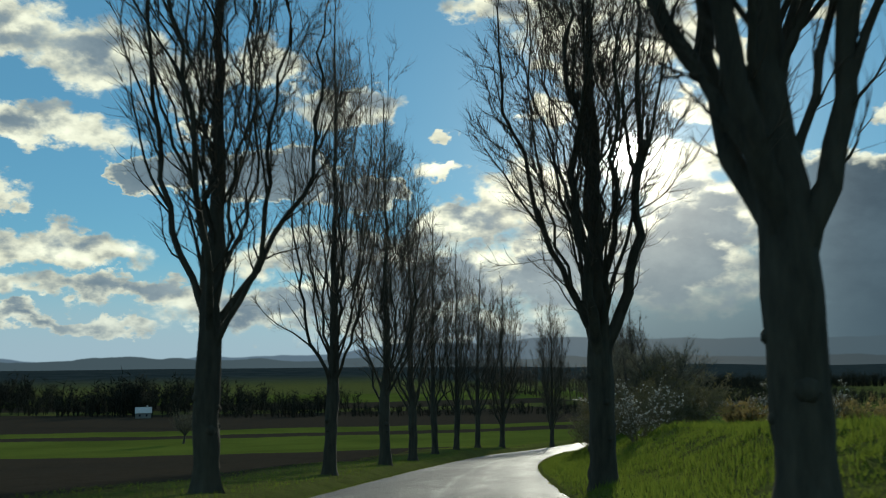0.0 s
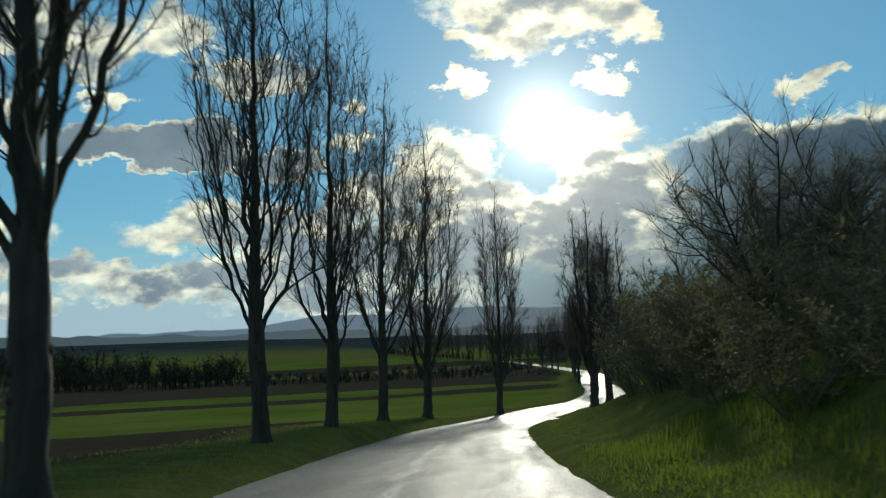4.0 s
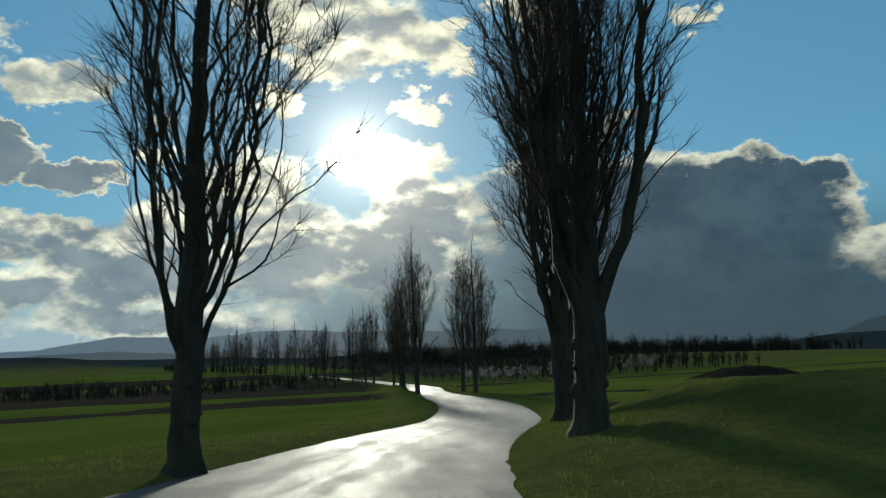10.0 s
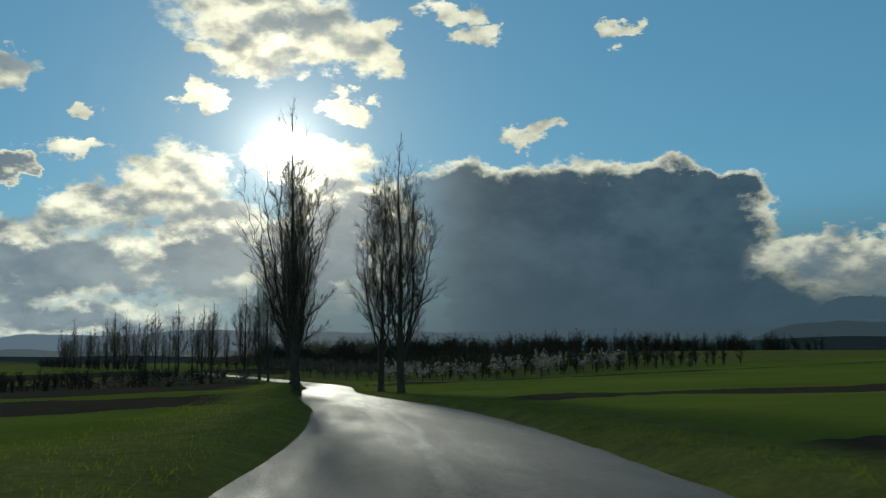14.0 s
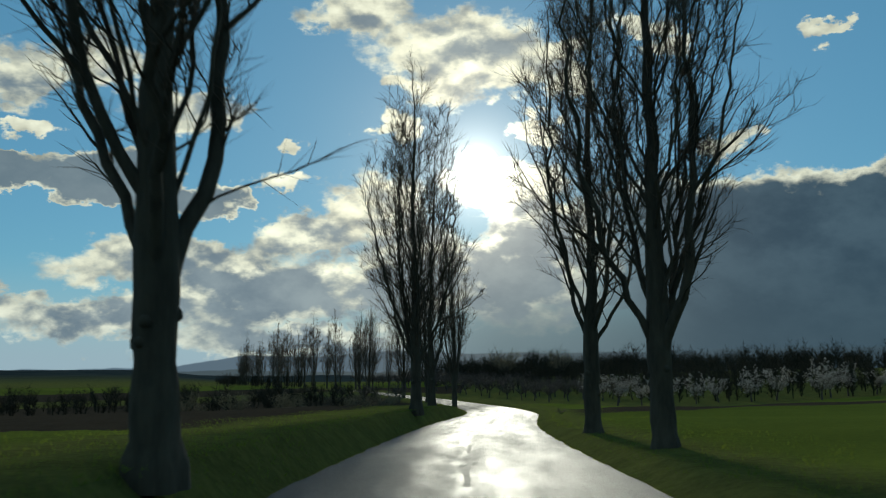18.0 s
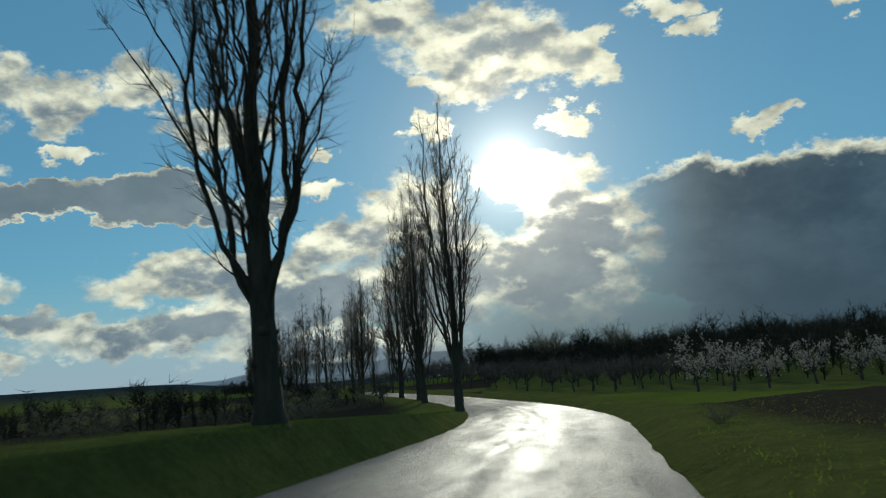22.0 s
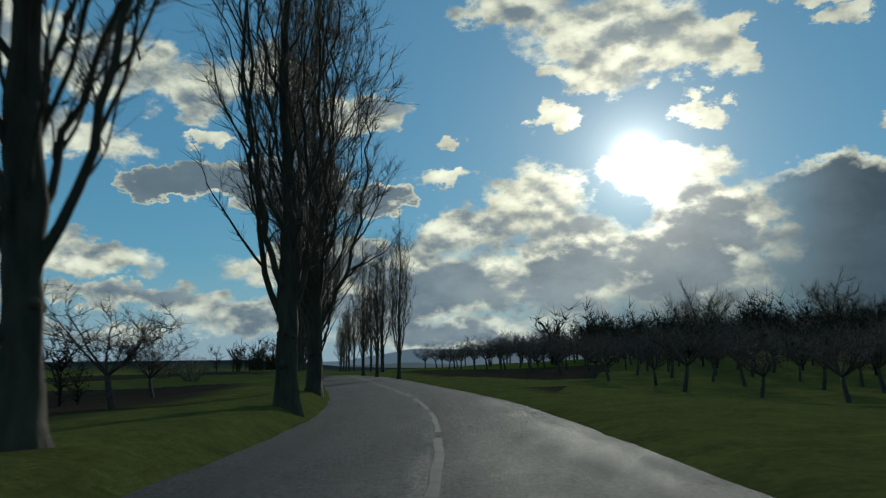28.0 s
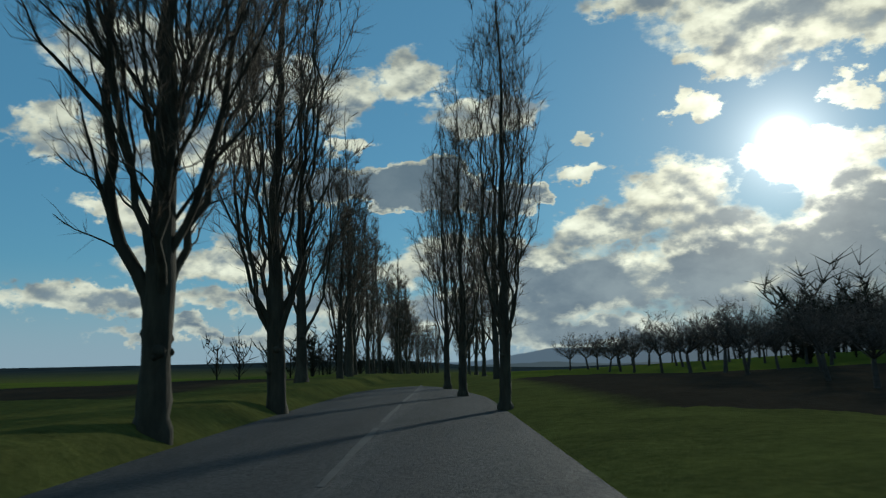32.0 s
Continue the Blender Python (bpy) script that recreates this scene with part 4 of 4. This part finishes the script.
make_heap(4.4, 133.4, 2.6, 1.8, 0.50, 1)
make_heap(8.5, 136.0, 2.3, 1.7, 0.50, 2)
# blossoming trees across the meadow, and the orchard
for i in range(14):
    place(CHERRY[i % 2], 16.5 + i * 3.6 + rng.uniform(-0.6, 0.6), 305 + i * 0.5 + rng.uniform(-3, 6), rng.uniform(0.75, 1.05), rng.uniform(0, 360))
for a in range(4):
    for k in range(21):
        y = 324 + k * 5.2 + rng.uniform(-0.6, 0.6)
        d = 16.5 + a * 5.2 + rng.uniform(-0.6, 0.6)
        place(FRUIT[(a * 7 + k * 3) % 3], float(road_x(y)) + d, y, rng.uniform(0.74, 0.95), rng.uniform(0, 360), rng.uniform(0.9, 1.1))
place(SMALL_TREE[0], 8.0, 398, 1.0, 40)
place(SMALL_TREE[1], 20.0, 392, 0.9, 100)
# bushes left of the road
for i, (x, y, sc) in enumerate([(-10.5, 318, 1.0), (-14.5, 326, 0.8), (-9.3, 309, 0.9), (-14.5, 313, 0.95), (-19, 322, 0.9), (-24, 345, 0.8), (-30, 352, 0.9)]):
    place(FRUIT[i % 3] if i < 5 else SHRUB[i % 3], x, y, sc * 0.72, rng.uniform(0, 360), 1.0, 0.1)
place(SHRUB[0], 7.4, 256.2, 0.22, 0, 0.6)
place(SMALL_TREE[1], -86, 152, 0.85, 20)
for i in range(26):
    y = 262 + rng.uniform(0, 66)
    place(SHRUB[i % 3], float(road_x(y)) - rng.uniform(10, 34), y, rng.uniform(0.35, 0.8), rng.uniform(0, 360), 0.85, 0.1)


# ---- far woods and hedges ----
def far_tree(rng, height, stout, twigs):
    s = Shape()
    s.tube([(0, 0, -0.3), (0, 0, height * 0.35), (rng.normal(0, 0.1), rng.normal(0, 0.1), height * 0.7)], [height * 0.022, height * 0.017, height * 0.008], 4)
    for q in range(13):
        a, h = rng.uniform(0, 6.28), height * rng.uniform(0.02, 0.6)
        ln = height * rng.uniform(0.25, 0.5)
        tilt = rng.uniform(0.35, 1.1)
        line = grow(rng, (0, 0, h), (math.cos(a) * tilt, math.sin(a) * tilt, 1), ln, 0.05, 0.15, 3)
        s.tube(line, height * 0.008 * np.array([1, 0.8, 0.55, 0.25]), 3)
        for _ in range(twigs):
            p = line[rng.integers(0, 4)]
            v = rng.normal(0, 1, 3)
            v[2] = abs(v[2]) + 0.3
            s.needle(p, p + v / np.linalg.norm(v) * ln * 0.6, height * stout)
    return np.concatenate(s.v), s.f


def wood(name, label, spots, seed, stout=0.012, twigs=4):
    rng = np.random.default_rng(seed)
    kinds = [far_tree(rng, 1.0, stout, twigs) for _ in range(6)]
    s = Shape()
    for x, y, h in spots:
        v, f = kinds[rng.integers(6)]
        a = rng.uniform(0, 6.28)
        c, sn = math.cos(a), math.sin(a)
        w = h * rng.uniform(0.8, 1.2)
        q = np.stack([(v[:, 0] * c - v[:, 1] * sn) * w, (v[:, 0] * sn + v[:, 1] * c) * w, v[:, 2] * h], 1)
        s.add(q + np.array([x, y, float(land(x, y))]), f)
    return tagged(new(name, s.mesh(name, WOODS)), label, "woodland", kind="stuff")


r2 = random.Random(4)
wood("far_wood", "dark bare woodland across the valley", [(x, 262 + r2.uniform(0, 75) - 0.12 * (x + 120), (9.5 + 3.5 * math.sin(x * 0.06) + 2 * math.sin(x * 0.21 + 1)) * r2.uniform(0.55, 1.15)) for x in [r2.uniform(-360, -110) for _ in range(800)]], 1)
wood("hillside_wood", "dark bare woodland on the hillside", [(x, 400 + r2.uniform(0, 70) + 0.1 * x, r2.uniform(4.5, 7.5)) for x in [r2.uniform(-10, 190) for _ in range(520)]], 2, 0.007, 12)
wood("orchard_rows", "far rows of bare orchard trees", [(float(road_x(y)) + d + r2.uniform(-0.7, 0.7), y, r2.uniform(3.6, 4.6)) for d in np.arange(33.0, 95.0, 4.0) for y in np.arange(312.0, 440.0, 4.5)], 3, 0.0065, 12)
wood("field_hedge", "line of bare trees between fields", [(-60 - i * 5 + r2.uniform(-2, 2), 300 + i * 1.5 + r2.uniform(-8, 8), r2.uniform(2, 5)) for i in range(60)], 4)
wood("valley_hedge", "low dark hedges in the valley", [(r2.uniform(-110, -14), 268 + r2.uniform(0, 60), r2.uniform(1.2, 3.4)) for _ in range(380)], 5, 0.009, 9)


wood("roadside_scrub", "dark scrub under the far row of poplars", [(float(road_x(y)) - r2.uniform(7, 15), y, r2.uniform(1.8, 4.5)) for y in [r2.uniform(385, 570) for _ in range(110)]], 6)


# ---- small house in the valley ----
def make_house(x, y):
    root = new("house")
    z = float(land(x, y))
    w = Shape()
    w.box((-4, -3, -0.5), (4, 3, 3.2))
    w.add([(-4, -3, 3.2), (-4, 3, 3.2), (-4, 0, 5.8), (4, -3, 3.2), (4, 3, 3.2), (4, 0, 5.8)], [(0, 2, 1), (3, 4, 5)])
    part("wall", w, WALLS, root, smooth=False)
    for sgn in (-1, 1):
        r = Shape()
        pts = [(-4.4, sgn * 3.4, 2.95), (4.4, sgn * 3.4, 2.95), (4.4, 0, 6.0), (-4.4, 0, 6.0)]
        r.add(pts + [(a, b, c - 0.18) for a, b, c in pts], [(0, 1, 2, 3), (7, 6, 5, 4), (0, 4, 5, 1), (1, 5, 6, 2), (2, 6, 7, 3), (3, 7, 4, 0)])
        part("roof", r, ROOF, root, smooth=False)
    for wx in (-2, 1.6):
        g = Shape()
        g.box((wx - 0.5, -3.03, 1.0), (wx + 0.5, -2.98, 2.2))
        part("window", g, GLASS, root, smooth=False)
    ch = Shape()
    ch.box((1.6, -0.4, 5.0), (2.3, 0.3, 6.8))
    part("chimney", ch, ROOF, root, smooth=False)
    root.matrix_basis = pose(x, y, z, 0, 0, 35)
    root.scale = (0.6, 0.6, 0.6)
    return tagged(root, "small pale house with a pitched roof at the wood's edge", "house")


make_house(-161, 258)


# ---- grass on the verges ----
def make_grass():
    rng = np.random.default_rng(8)
    n = 250000
    y = rng.uniform(2, 300, n)
    side = np.where(rng.uniform(0, 1, n) < 0.5, -1, 1)
    d = side * (3.1 + 6.0 * rng.uniform(0, 1, n) ** 1.6)
    x = road_x(y) + d
    z = land(x, y)
    near = np.arange(n) < 140000
    y = np.where(near, rng.uniform(8, 62, n), y)
    d = np.where(near, 3.3 + 24 * rng.uniform(0, 1, n), d)
    x = road_x(y) + d
    z = land(x, y)
    d = np.where((d > 5.0) & (y > 140) & (y < 200), rng.uniform(3.1, 4.9, n), d)
    x = road_x(y) + d
    z = land(x, y)
    clump = 0.5 + 0.5 * np.sin(x * 1.3 + 2 * np.sin(y * 0.7)) * np.sin(y * 1.1 + 1.5 * np.sin(x * 0.9))
    h = np.where(near, 0.7 + 2.6 * clump, 1.0) * rng.uniform(0.03, 0.10, n) * np.interp(abs(d), [3.1, 4.5], [0.6, 1.2]) * np.interp(y, [120, 200, 260], [1.0, 0.8, 0.45])
    a = rng.uniform(0, 6.28, n)
    w = rng.uniform(0.006, 0.014, n) * np.where(near, 1.7, 1.0)
    bx, by = np.cos(a) * w, np.sin(a) * w
    tx, ty = rng.normal(0, 0.05, n), rng.normal(0, 0.05, n)
    v = np.stack([np.stack([x - bx, y - by, z - 0.03], 1), np.stack([x + bx, y + by, z - 0.03], 1), np.stack([x + tx, y + ty, z + h], 1)], 1).reshape(-1, 3)
    me = bpy.data.meshes.new("grass")
    me.from_pydata(v.tolist(), [], np.arange(3 * n).reshape(-1, 3).tolist())
    me.materials.append(BLADE)
    return tagged(new("grass", me), "short grass along the road verges", "grass", kind="stuff")


make_grass()
